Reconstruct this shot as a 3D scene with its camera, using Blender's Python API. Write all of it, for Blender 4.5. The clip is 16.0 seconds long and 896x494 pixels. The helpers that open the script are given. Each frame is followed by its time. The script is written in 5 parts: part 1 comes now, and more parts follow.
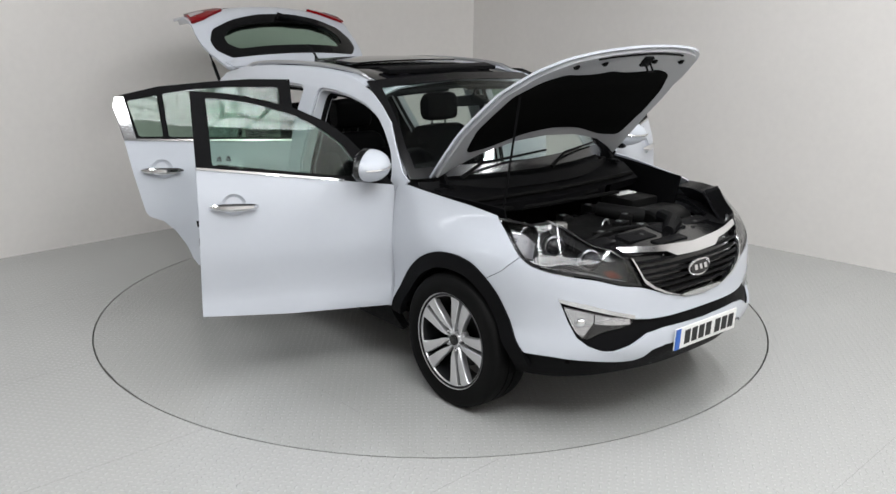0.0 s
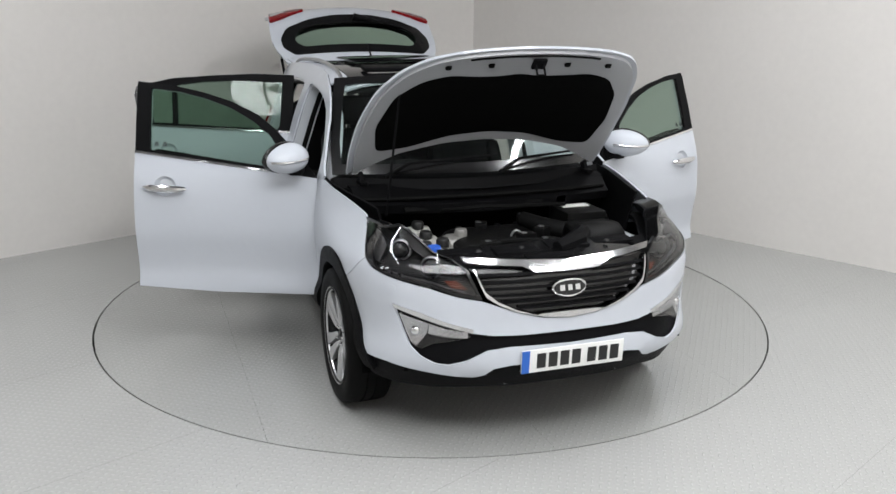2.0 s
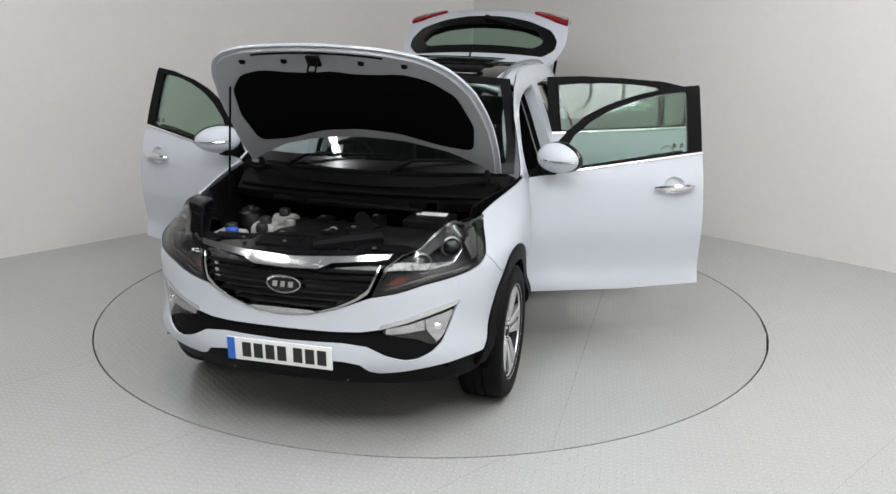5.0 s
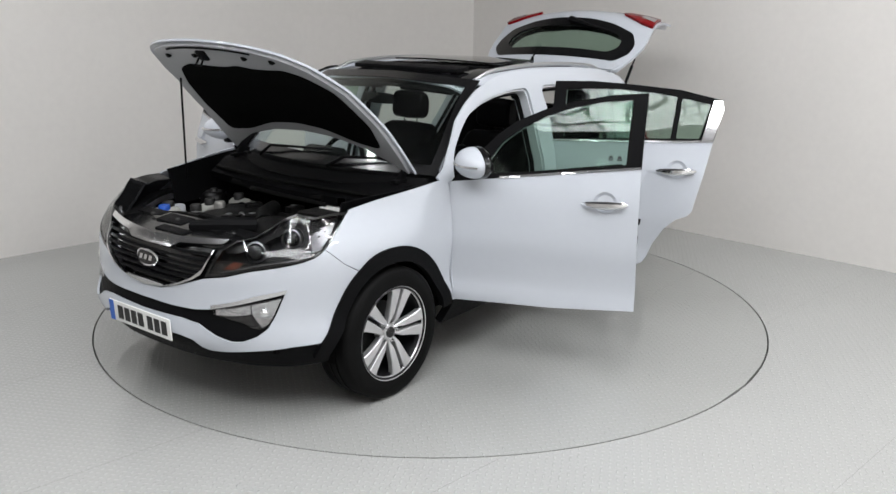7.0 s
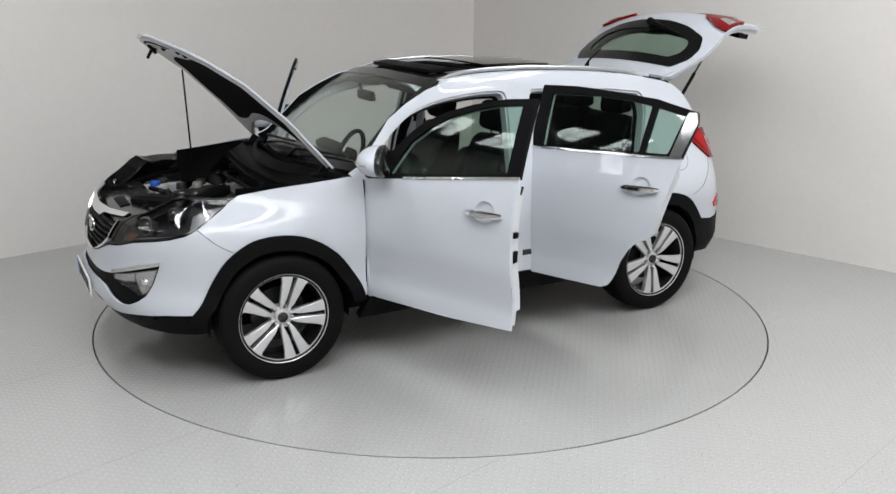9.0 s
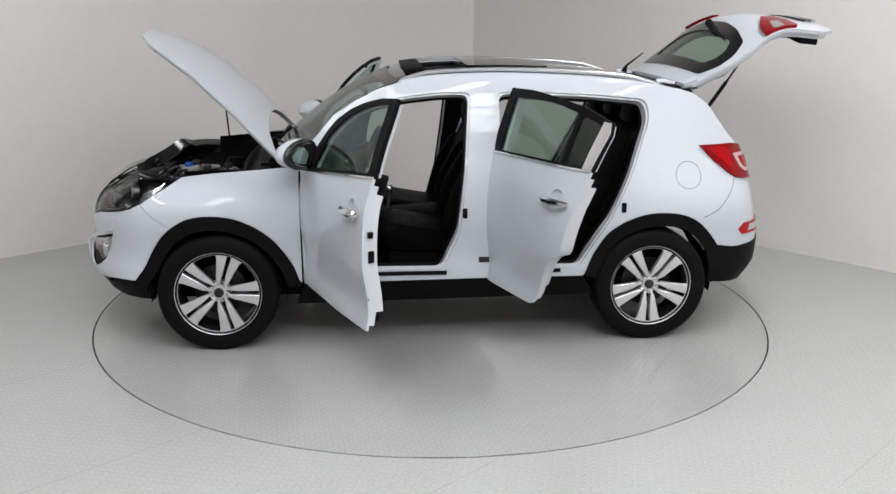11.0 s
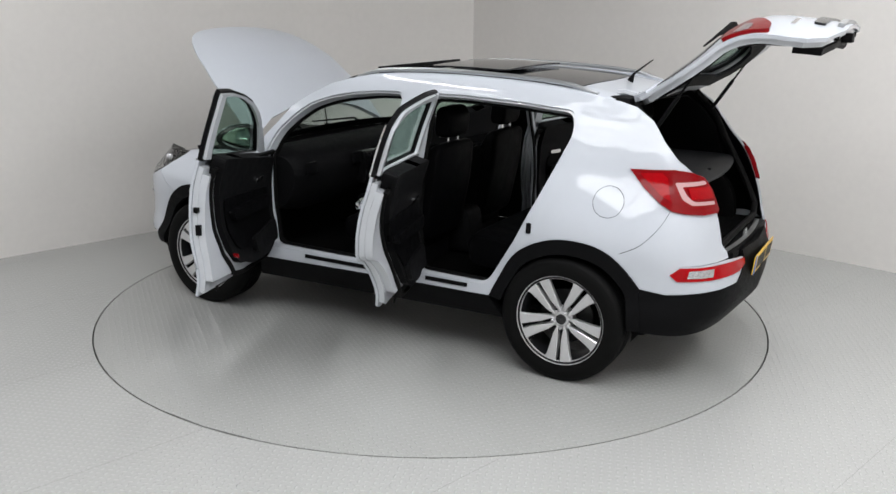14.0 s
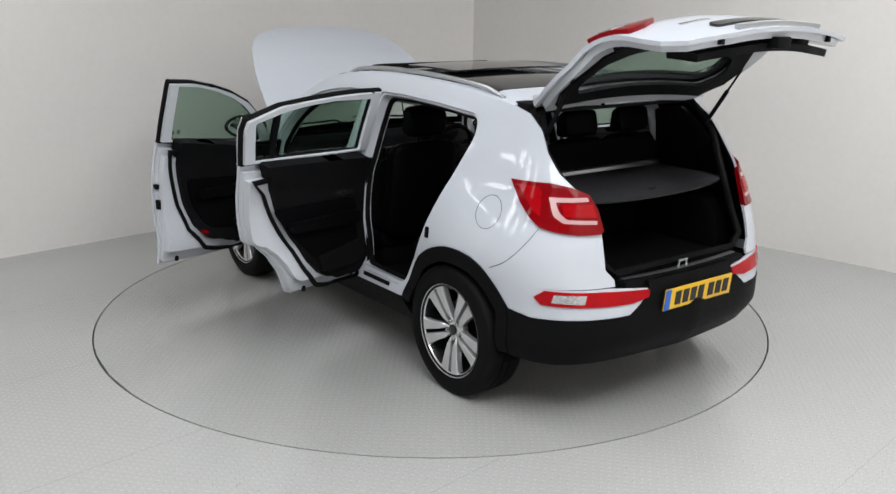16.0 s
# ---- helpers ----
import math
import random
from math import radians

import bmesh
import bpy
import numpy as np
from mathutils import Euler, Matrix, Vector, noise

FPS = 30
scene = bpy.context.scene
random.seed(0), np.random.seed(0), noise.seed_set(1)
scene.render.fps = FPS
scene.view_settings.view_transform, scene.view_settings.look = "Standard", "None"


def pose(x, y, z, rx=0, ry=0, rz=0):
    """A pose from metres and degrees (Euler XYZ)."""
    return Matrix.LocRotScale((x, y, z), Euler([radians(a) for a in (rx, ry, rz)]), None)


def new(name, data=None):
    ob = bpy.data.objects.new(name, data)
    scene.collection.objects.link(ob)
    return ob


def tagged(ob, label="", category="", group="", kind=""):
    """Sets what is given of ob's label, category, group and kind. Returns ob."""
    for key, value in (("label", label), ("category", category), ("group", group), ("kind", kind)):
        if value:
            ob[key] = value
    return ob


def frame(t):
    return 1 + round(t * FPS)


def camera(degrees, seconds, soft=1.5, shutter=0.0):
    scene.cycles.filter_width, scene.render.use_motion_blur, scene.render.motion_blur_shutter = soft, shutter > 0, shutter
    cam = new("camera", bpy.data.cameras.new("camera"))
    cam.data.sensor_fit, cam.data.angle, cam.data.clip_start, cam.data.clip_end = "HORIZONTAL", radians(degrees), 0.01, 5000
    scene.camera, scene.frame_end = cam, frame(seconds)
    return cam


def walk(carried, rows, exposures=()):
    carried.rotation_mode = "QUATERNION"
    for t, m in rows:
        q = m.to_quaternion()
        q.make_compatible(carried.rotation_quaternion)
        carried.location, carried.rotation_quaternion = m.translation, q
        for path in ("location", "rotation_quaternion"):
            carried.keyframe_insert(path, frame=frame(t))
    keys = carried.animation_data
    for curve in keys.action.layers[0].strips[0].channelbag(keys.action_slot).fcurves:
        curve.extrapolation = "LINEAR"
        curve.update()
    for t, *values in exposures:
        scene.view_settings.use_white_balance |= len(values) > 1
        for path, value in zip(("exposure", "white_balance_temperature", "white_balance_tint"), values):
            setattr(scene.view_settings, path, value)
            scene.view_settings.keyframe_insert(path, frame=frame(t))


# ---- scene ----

# the camera stands still before a turntable
EYE = pose(0, -5.927, 2.024, 74.67, 0, -0.99) @ pose(0, 0, 0, 0, 0, 0.69)
cam = camera(53.92, 16.0)
walk(cam, [(0, EYE), (16, EYE)])
TURN = [(0.0, -50.51), (0.5, -54.97), (1.0, -59.95), (1.5, -65.42), (2.0, -71.19), (2.5, -76.93), (3.0, -82.75), (3.5, -88.48), (4.0, -94.30), (4.5, -100.07), (5.0, -105.94), (5.5, -111.65), (6.0, -117.36), (6.5, -123.07), (7.0, -128.78), (7.5, -134.49), (8.0, -140.44), (8.5, -146.37), (9.0, -152.35), (9.5, -158.01), (10.0, -163.67), (10.5, -169.34), (11.0, -175.00), (11.5, -180.66), (12.0, -186.57), (12.5, -192.49), (13.0, -198.43), (13.5, -204.35), (14.0, -210.31), (14.5, -216.24), (15.0, -222.18), (15.5, -228.10), (16.0, -234.12)]

# ---- light ----
scene.view_settings.exposure = 0.0
world = bpy.data.worlds.new("world")
scene.world = world
world.use_nodes = True
world.node_tree.nodes["Background"].inputs[0].default_value = (0.9, 0.95, 1, 1)
world.node_tree.nodes["Background"].inputs[1].default_value = 0.05


def panel_lamp(x, y, z, w, h, turn, power):
    data = bpy.data.lights.new("ceiling_lamp", "AREA")
    data.shape, data.size, data.size_y, data.energy, data.color = "RECTANGLE", w, h, power, (0.965, 0.98, 1.0)
    ob = new("ceiling_lamp", data)
    ob.matrix_world = pose(x, y, z, 0, 0, turn)
    return ob


# ceiling lamps: (x, y, width, length, watts, cells across, cells along); a large gridded bank behind the eye, tubes
# added over the car as fill, panels in the hall to the west
LAMPS = [(0.65, -5.4, 6.3, 2.0, 395, 14, 5), (-3.6, -3.0, .2, 2.3, 34, 1, 4), (-2.6, -0.9, .2, 2.3, 58, 1, 4), (-0.7, -3.2, .2, 2.3, 34, 1, 4), (0.9, -3.2, .2, 2.3, 40, 1, 4),
         (2.7, -0.9, .2, 2.3, 96, 1, 4), (3.9, -3.0, .2, 2.3, 80, 1, 4), (-8.2, -1.9, 1.8, .5, 28, 3, 2), (-8.2, -2.8, 1.8, .5, 28, 3, 2), (-9.3, -1.1, .8, .6, 14, 2, 2), (-6.6, -3.9, 1.6, .5, 22, 3, 2)]
for lx, ly, lw, lh, lp, _, _ in LAMPS:
    panel_lamp(lx, ly, 4.72, lw, lh, 0, lp * 1.03)


# ---- materials ----
def material(name, colour, rough=0.5, metal=0.0, coat=0.0, grain=0.0, scale=60.0, bump=0.0, spec=0.5):
    m = bpy.data.materials.new(name)
    m.use_nodes = True
    t = m.node_tree
    b = t.nodes["Principled BSDF"]
    b.inputs["Base Color"].default_value = (*colour, 1)
    b.inputs["Roughness"].default_value, b.inputs["Metallic"].default_value = rough, metal
    b.inputs["Coat Weight"].default_value, b.inputs["Coat Roughness"].default_value = coat, 0.03
    b.inputs["Specular IOR Level"].default_value = spec
    if grain or bump:
        co = t.nodes.new("ShaderNodeTexCoord")
        n1, n2 = t.nodes.new("ShaderNodeTexNoise"), t.nodes.new("ShaderNodeTexNoise")
        n1.inputs["Scale"].default_value, n2.inputs["Scale"].default_value = scale, scale / 14
        n1.inputs["Detail"].default_value = n2.inputs["Detail"].default_value = 4
        mix = t.nodes.new("ShaderNodeMath")
        mix.operation = "ADD"
        t.links.new(co.outputs["Object"], n1.inputs["Vector"])
        t.links.new(co.outputs["Object"], n2.inputs["Vector"])
        t.links.new(n1.outputs["Fac"], mix.inputs[0])
        t.links.new(n2.outputs["Fac"], mix.inputs[1])
        ramp = t.nodes.new("ShaderNodeMapRange")
        ramp.inputs["From Min"].default_value, ramp.inputs["From Max"].default_value = 0.6, 1.4
        ramp.inputs["To Min"].default_value, ramp.inputs["To Max"].default_value = 1 - grain, 1 + grain
        t.links.new(mix.outputs[0], ramp.inputs["Value"])
        mul = t.nodes.new("ShaderNodeVectorMath")
        mul.operation = "SCALE"
        mul.inputs[0].default_value = colour
        t.links.new(ramp.outputs[0], mul.inputs["Scale"])
        t.links.new(mul.outputs[0], b.inputs["Base Color"])
        rr = t.nodes.new("ShaderNodeMapRange")
        rr.inputs["From Min"].default_value, rr.inputs["From Max"].default_value = 0.6, 1.4
        rr.inputs["To Min"].default_value, rr.inputs["To Max"].default_value = max(0, rough - grain * 0.5), min(1, rough + grain * 0.5)
        t.links.new(mix.outputs[0], rr.inputs["Value"])
        t.links.new(rr.outputs[0], b.inputs["Roughness"])
        if bump:
            bp = t.nodes.new("ShaderNodeBump")
            bp.inputs["Strength"].default_value, bp.inputs["Distance"].default_value = bump, 0.002
            t.links.new(n1.outputs["Fac"], bp.inputs["Height"])
            t.links.new(bp.outputs[0], b.inputs["Normal"])
    return m


def glass(name, tint, gloss=0.02):
    """Thin tinted glass: lets light through coloured, mirrors by angle."""
    m = bpy.data.materials.new(name)
    m.use_nodes = True
    t = m.node_tree
    t.nodes.remove(t.nodes["Principled BSDF"])
    tr, gl, mx, lw = (t.nodes.new("ShaderNode" + k) for k in ("BsdfTransparent", "BsdfGlossy", "MixShader", "LayerWeight"))
    tr.inputs[0].default_value = (*tint, 1)
    gl.inputs["Roughness"].default_value = gloss
    lw.inputs["Blend"].default_value = 0.5
    pw, ma = t.nodes.new("ShaderNodeMath"), t.nodes.new("ShaderNodeMath")
    pw.operation, ma.operation = "POWER", "MULTIPLY_ADD"
    pw.inputs[1].default_value, ma.inputs[1].default_value, ma.inputs[2].default_value = 4, 0.6, 0.035
    t.links.new(lw.outputs["Facing"], pw.inputs[0])
    t.links.new(pw.outputs[0], ma.inputs[0])
    t.links.new(ma.outputs[0], mx.inputs[0])
    t.links.new(tr.outputs[0], mx.inputs[1])
    t.links.new(gl.outputs[0], mx.inputs[2])
    t.links.new(mx.outputs[0], t.nodes["Material Output"].inputs[0])
    return m


def tread_plate(name, colour, rough, turn):
    """Painted steel plate with rows of raised lozenges, worn shinier on their crowns, whose lighter colour stands in
    for glints.
    """
    m = bpy.data.materials.new(name)
    m.use_nodes = True
    t = m.node_tree
    b = t.nodes["Principled BSDF"]

    def op(kind, a, c=None, d=None):
        n = t.nodes.new("ShaderNodeMath")
        n.operation = kind
        for i, v in enumerate((a, c, d)):
            if v is None:
                continue
            if isinstance(v, (int, float)):
                n.inputs[i].default_value = v
            else:
                t.links.new(v, n.inputs[i])
        return n.outputs[0]

    co = t.nodes.new("ShaderNodeTexCoord")
    mp = t.nodes.new("ShaderNodeMapping")
    mp.inputs["Rotation"].default_value[2] = radians(turn)
    t.links.new(co.outputs["Object"], mp.inputs["Vector"])
    sp = t.nodes.new("ShaderNodeSeparateXYZ")
    t.links.new(mp.outputs[0], sp.inputs[0])
    pitch = 0.036
    gx, gy = op("DIVIDE", sp.outputs[0], pitch), op("DIVIDE", sp.outputs[1], pitch)
    fx, fy = op("SUBTRACT", op("FRACT", gx), 0.5), op("SUBTRACT", op("FRACT", gy), 0.5)
    par = op("ABSOLUTE", op("MODULO", op("ADD", op("FLOOR", gx), op("FLOOR", gy)), 2.0))
    u = op("ADD", op("MULTIPLY", fx, par), op("MULTIPLY", fy, op("SUBTRACT", 1.0, par)))
    v = op("ADD", op("MULTIPLY", fy, par), op("MULTIPLY", fx, op("SUBTRACT", 1.0, par)))
    e = op("ADD", op("POWER", op("DIVIDE", op("ABSOLUTE", u), 0.46), 2.0), op("POWER", op("DIVIDE", op("ABSOLUTE", v), 0.16), 2.0))
    rise = op("MAXIMUM", op("SUBTRACT", 1.0, e), 0.0)
    crown = op("MINIMUM", op("MULTIPLY", rise, 2.0), 1.0)
    noise1, noise2 = t.nodes.new("ShaderNodeTexNoise"), t.nodes.new("ShaderNodeTexNoise")
    noise1.inputs["Scale"].default_value, noise2.inputs["Scale"].default_value = 1.3, 35
    noise1.inputs["Detail"].default_value = noise2.inputs["Detail"].default_value = 5
    for n in (noise1, noise2):
        t.links.new(co.outputs["Object"], n.inputs["Vector"])
    tone = op("ADD", op("MULTIPLY_ADD", noise1.outputs["Fac"], 0.08, 0.93), op("MULTIPLY", noise2.outputs["Fac"], 0.06))
    col = t.nodes.new("ShaderNodeVectorMath")
    col.operation = "SCALE"
    col.inputs[0].default_value = colour
    # colour lifted on the crowns to paint in their glints
    t.links.new(op("MULTIPLY_ADD", crown, 0.13, tone), col.inputs["Scale"])
    t.links.new(col.outputs[0], b.inputs["Base Color"])
    t.links.new(op("SUBTRACT", op("MULTIPLY_ADD", noise1.outputs["Fac"], 0.06, rough + 0.05), op("MULTIPLY", crown, 0.05)), b.inputs["Roughness"])
    bp = t.nodes.new("ShaderNodeBump")
    bp.inputs["Strength"].default_value, bp.inputs["Distance"].default_value = 1.0, 0.003
    t.links.new(crown, bp.inputs["Height"])
    t.links.new(bp.outputs[0], b.inputs["Normal"])
    return m


FLOOR_M = tread_plate("grey_tread_plate", (0.385, 0.387, 0.376), 0.15, 12)
TABLE_M = tread_plate("turntable_plate", (0.35, 0.352, 0.341), 0.08, 38)
WALL_M = material("wall_paint", (0.71, 0.687, 0.66), 0.75, grain=0.03, scale=18, bump=0.12)
CEIL_M = material("ceiling_paint", (0.16, 0.16, 0.165), 0.8, grain=0.05, scale=8)
JOINT_M = material("floor_joint_grey", (0.2, 0.2, 0.19), 0.6)
GAP_M = material("dark_gap", (0.03, 0.03, 0.03), 0.7)
WHITE = material("white_car_paint", (0.505, 0.53, 0.575), 0.4, coat=0.75, grain=0.012, scale=400, spec=0.06)
SHELL = material("white_inner_paint", (0.52, 0.54, 0.575), 0.36, coat=0.8, grain=0.02, scale=60)
CLAD = material("black_plastic", (0.0045, 0.0045, 0.005), 0.5, grain=0.2, scale=500, bump=0.25, spec=0.06)
GLOSS = material("gloss_black", (0.006, 0.006, 0.0065), 0.2, coat=0.15)
RUBBER = material("rubber", (0.0045, 0.0045, 0.0045), 0.6, grain=0.2, scale=120, bump=0.15, spec=0.08)
CHROME = material("chrome", (0.78, 0.78, 0.79), 0.15, metal=1)
SATIN = material("satin_metal", (0.5, 0.51, 0.52), 0.36, metal=1)
ALLOY = material("machined_alloy", (0.66, 0.66, 0.67), 0.3, metal=0.7, grain=0.04, scale=300)
DARK_ALLOY = material("dark_alloy", (0.008, 0.008, 0.009), 0.35, spec=0.2)
STEEL = material("brake_steel", (0.03, 0.03, 0.03), 0.45, metal=1, grain=0.1, scale=90)
RED = material("red_lamp", (0.34, 0.003, 0.006), 0.08, spec=0.15, grain=0.15, scale=70)
RED_DARK = material("dark_red_lamp", (0.19, 0.002, 0.004), 0.08, spec=0.15, grain=0.12, scale=50)
CLEAR = material("clear_lamp", (0.66, 0.66, 0.68), 0.12, metal=0.95, grain=0.12, scale=60, bump=0.9)
LAMP_IN = material("lamp_reflector", (0.2, 0.2, 0.21), 0.3, metal=1.0, grain=0.1, scale=40)
GUIDE = material("pale_light_guide", (0.5, 0.3, 0.3), 0.15, spec=0.3)
AMBER = material("amber_lens", (0.12, 0.03, 0.015), 0.2)
LEATHER = material("black_leather", (0.0022, 0.0022, 0.0026), 0.5, spec=0.04, grain=0.25, scale=180, bump=0.35)
TRIM = material("dark_trim", (0.004, 0.004, 0.0045), 0.6, spec=0.1, grain=0.2, scale=350, bump=0.2)
CARPET = material("black_carpet", (0.0035, 0.0035, 0.0035), 0.95, spec=0.04, grain=0.4, scale=600, bump=0.5)
SHADE = material("grey_blind", (0.018, 0.018, 0.02), 0.55, spec=0.25, grain=0.1, scale=250, bump=0.2)
GREYM = material("grey_bonnet_lining", (0.42, 0.43, 0.45), 0.4, coat=0.3, grain=0.03, scale=50)
ENGINE = material("engine_plastic", (0.005, 0.005, 0.005), 0.4, spec=0.09, grain=0.3, scale=90, bump=0.2)
ALU = material("cast_aluminium", (0.3, 0.295, 0.28), 0.45, metal=0.45, grain=0.15, scale=120, bump=0.3)
BOTTLE = material("milky_plastic", (0.34, 0.34, 0.315), 0.45, grain=0.05, scale=30)
BLUE = material("blue_plastic", (0.02, 0.1, 0.5), 0.35)
PLATE_W = material("white_plate", (0.8, 0.8, 0.78), 0.3)
PLATE_Y = material("yellow_plate", (0.75, 0.45, 0.02), 0.3)
PLATE_B = material("blue_plate_band", (0.02, 0.12, 0.5), 0.3)
INK = material("black_print", (0.01, 0.01, 0.01), 0.5)
CLOUDY = glass("clear_glass", (0.86, 0.92, 0.89))
LENS = glass("lamp_lens", (0.97, 0.97, 0.97))
TINT = glass("green_tinted_glass", (0.62, 0.72, 0.66))
ROOFGLASS = material("black_roof_glass", (0.006, 0.006, 0.007), 0.05, coat=0.2)
MIRROR = material("mirror", (0.9, 0.9, 0.9), 0.01, metal=1)


# ---- mesh helpers ----
def finish(name, bm, mat, smooth=True, angle=32):
    bmesh.ops.recalc_face_normals(bm, faces=bm.faces[:])
    for f in bm.faces:
        f.smooth = smooth
    lim = radians(angle)
    for e in bm.edges:
        if len(e.link_faces) == 2 and e.calc_face_angle(0) > lim:
            e.smooth = False
    me = bpy.data.meshes.new(name)
    bm.to_mesh(me)
    bm.free()
    me.materials.append(mat)
    return me


def part(name, bm, mat, parent, label="", smooth=True, angle=32):
    ob = new(name, finish(name, bm, mat, smooth, angle))
    ob.parent = parent
    return tagged(ob, label)


def flipped(bm):
    b = bm.copy()
    for v in b.verts:
        v.co.y = -v.co.y
    return b


def both(name, bm, mat, parents, label="", angle=32):
    """A part on the left side and its mirror image on the right. parents: one thing, or a (left, right) pair."""
    pl, pr = parents if isinstance(parents, tuple) else (parents, parents)
    b = flipped(bm)
    return part(name, bm, mat, pl, label, angle=angle), part(name, b, mat, pr, label, angle=angle)


def box(bm, x0, x1, y0, y1, z0, z1, bevel=0.0, m=None):
    r = bmesh.ops.create_cube(bm, size=1)
    vs = r["verts"]
    for v in vs:
        v.co = Vector(((x0 + x1) / 2 + v.co.x * (x1 - x0), (y0 + y1) / 2 + v.co.y * (y1 - y0), (z0 + z1) / 2 + v.co.z * (z1 - z0)))
    if bevel:
        es = list({e for v in vs for e in v.link_edges})
        g = bmesh.ops.bevel(bm, geom=es, offset=bevel, segments=2, affect="EDGES", profile=0.6)
        vs = list({v for f in g["faces"] for v in f.verts} | {v for v in vs if v.is_valid})
    if m is not None:
        bmesh.ops.transform(bm, matrix=m, verts=vs)
    return vs


def tube(bm, pts, r, n=8, closed=False):
    """A round bar along points; r a number or one per point."""
    pts = [Vector(p) for p in pts]
    rings = []
    for i, p in enumerate(pts):
        a, b = pts[max(i - 1, 0)], pts[min(i + 1, len(pts) - 1)]
        if closed:
            a, b = pts[i - 1], pts[(i + 1) % len(pts)]
        d = (b - a).normalized()
        side = d.cross(Vector((0.13, 0.21, 0.97))).normalized()
        up = side.cross(d)
        rr = r[i] if isinstance(r, (list, tuple)) else r
        rings.append([bm.verts.new(p + side * math.cos(k * 2 * math.pi / n) * rr + up * math.sin(k * 2 * math.pi / n) * rr) for k in range(n)])
    last = len(rings) if closed else len(rings) - 1
    for i in range(last):
        a, b = rings[i], rings[(i + 1) % len(rings)]
        for k in range(n):
            bm.faces.new((a[k], a[(k + 1) % n], b[(k + 1) % n], b[k]))
    if not closed:
        bm.faces.new(rings[0]), bm.faces.new(rings[-1])
    return bm


def lathe(bm, prof, n=48, m=None, caps=False):
    """Turn a profile of (radius, along) round the y axis."""
    rings = []
    for r, y in prof:
        rings.append([bm.verts.new((r * math.cos(k * 2 * math.pi / n), y, r * math.sin(k * 2 * math.pi / n))) for k in range(n)])
    for a, b in zip(rings, rings[1:]):
        for k in range(n):
            bm.faces.new((a[k], a[(k + 1) % n], b[(k + 1) % n], b[k]))
    if caps:
        bm.faces.new(rings[0]), bm.faces.new(rings[-1])
    if m is not None:
        bmesh.ops.transform(bm, matrix=m, verts=[v for q in rings for v in q])
    return bm


def inside(p, poly):
    c, j = False, len(poly) - 1
    for i in range(len(poly)):
        (xi, yi), (xj, yj) = poly[i], poly[j]
        if (yi > p[1]) != (yj > p[1]) and p[0] < (xj - xi) * (p[1] - yi) / (yj - yi) + xi:
            c = not c
        j = i
    return c


def dense(poly, step):
    out = []
    for i, a in enumerate(poly):
        b = poly[(i + 1) % len(poly)]
        n = max(1, math.ceil(math.hypot(b[0] - a[0], b[1] - a[1]) / step))
        out += [(a[0] + (b[0] - a[0]) * k / n, a[1] + (b[1] - a[1]) * k / n) for k in range(n)]
    return out


def rounded(poly, r, n=4):
    """Round the corners of a polygon."""
    out = []
    m = len(poly)
    for i in range(m):
        p, a, b = Vector(poly[i]), Vector(poly[i - 1]), Vector(poly[(i + 1) % m])
        da, db = (a - p), (b - p)
        ra = min(r, da.length * 0.45, db.length * 0.45)
        s, e = p + da.normalized() * ra, p + db.normalized() * ra
        for k in range(n + 1):
            u = k / n
            q = s * (1 - u) ** 2 + p * 2 * u * (1 - u) + e * u * u
            out.append((q.x, q.y))
    return out


def sheet(poly, holes=(), fmap=None, d0=0.0, d1=0.01, step=0.05):
    """A panel cut from a curved surface: the outline and holes in the surface's own two coordinates, from depth d0 to d1 below it."""
    from mathutils.geometry import delaunay_2d_cdt
    fmap = fmap or hull
    loops = [dense(poly, step)] + [dense(h, step) for h in holes]
    pts, edges = [], []
    for lp in loops:
        k = len(pts)
        pts += [Vector(p) for p in lp]
        edges += [(k + i, k + (i + 1) % len(lp)) for i in range(len(lp))]
    edge_pts = np.array([tuple(p) for p in pts])
    lo, hi = edge_pts.min(0), edge_pts.max(0)
    for a in np.arange(lo[0] + step / 2, hi[0], step):
        for b in np.arange(lo[1] + step / 2, hi[1], step):
            if inside((a, b), loops[0]) and not any(inside((a, b), h) for h in loops[1:]):
                if np.min(np.hypot(edge_pts[:, 0] - a, edge_pts[:, 1] - b)) > step * 0.45:
                    pts.append(Vector((a, b)))
    vs, _, fs, *_ = delaunay_2d_cdt(pts, edges, [], 0, 1e-5)
    tri = []
    for f in fs:
        c = sum((vs[i] for i in f), Vector((0, 0))) / len(f)
        if inside(c, loops[0]) and not any(inside(c, h) for h in loops[1:]):
            tri.append(tuple(f))
    bm = bmesh.new()
    h = 2e-3
    top, low = [], []
    for v in vs:
        p = Vector(fmap(v.x, v.y))
        n = (Vector(fmap(v.x + h, v.y)) - Vector(fmap(v.x - h, v.y))).cross(Vector(fmap(v.x, v.y + h)) - Vector(fmap(v.x, v.y - h)))
        n.normalize()
        if n.dot(p - Vector((p.x * 0.75, 0, 0.55))) < 0:
            n = -n
        top.append(bm.verts.new(p - n * d0))
        low.append(bm.verts.new(p - n * d1))
    count = {}
    for f in tri:
        bm.faces.new([top[i] for i in f])
        bm.faces.new([low[i] for i in reversed(f)])
        for i in range(len(f)):
            e = (f[i], f[(i + 1) % len(f)])
            count[tuple(sorted(e))] = count.get(tuple(sorted(e)), []) + [e]
    for es in count.values():
        if len(es) == 1:
            a, b = es[0]
            bm.faces.new((top[b], top[a], low[a], low[b]))
    bmesh.ops.delete(bm, geom=[v for v in bm.verts if not v.link_faces], context="VERTS")
    return bm


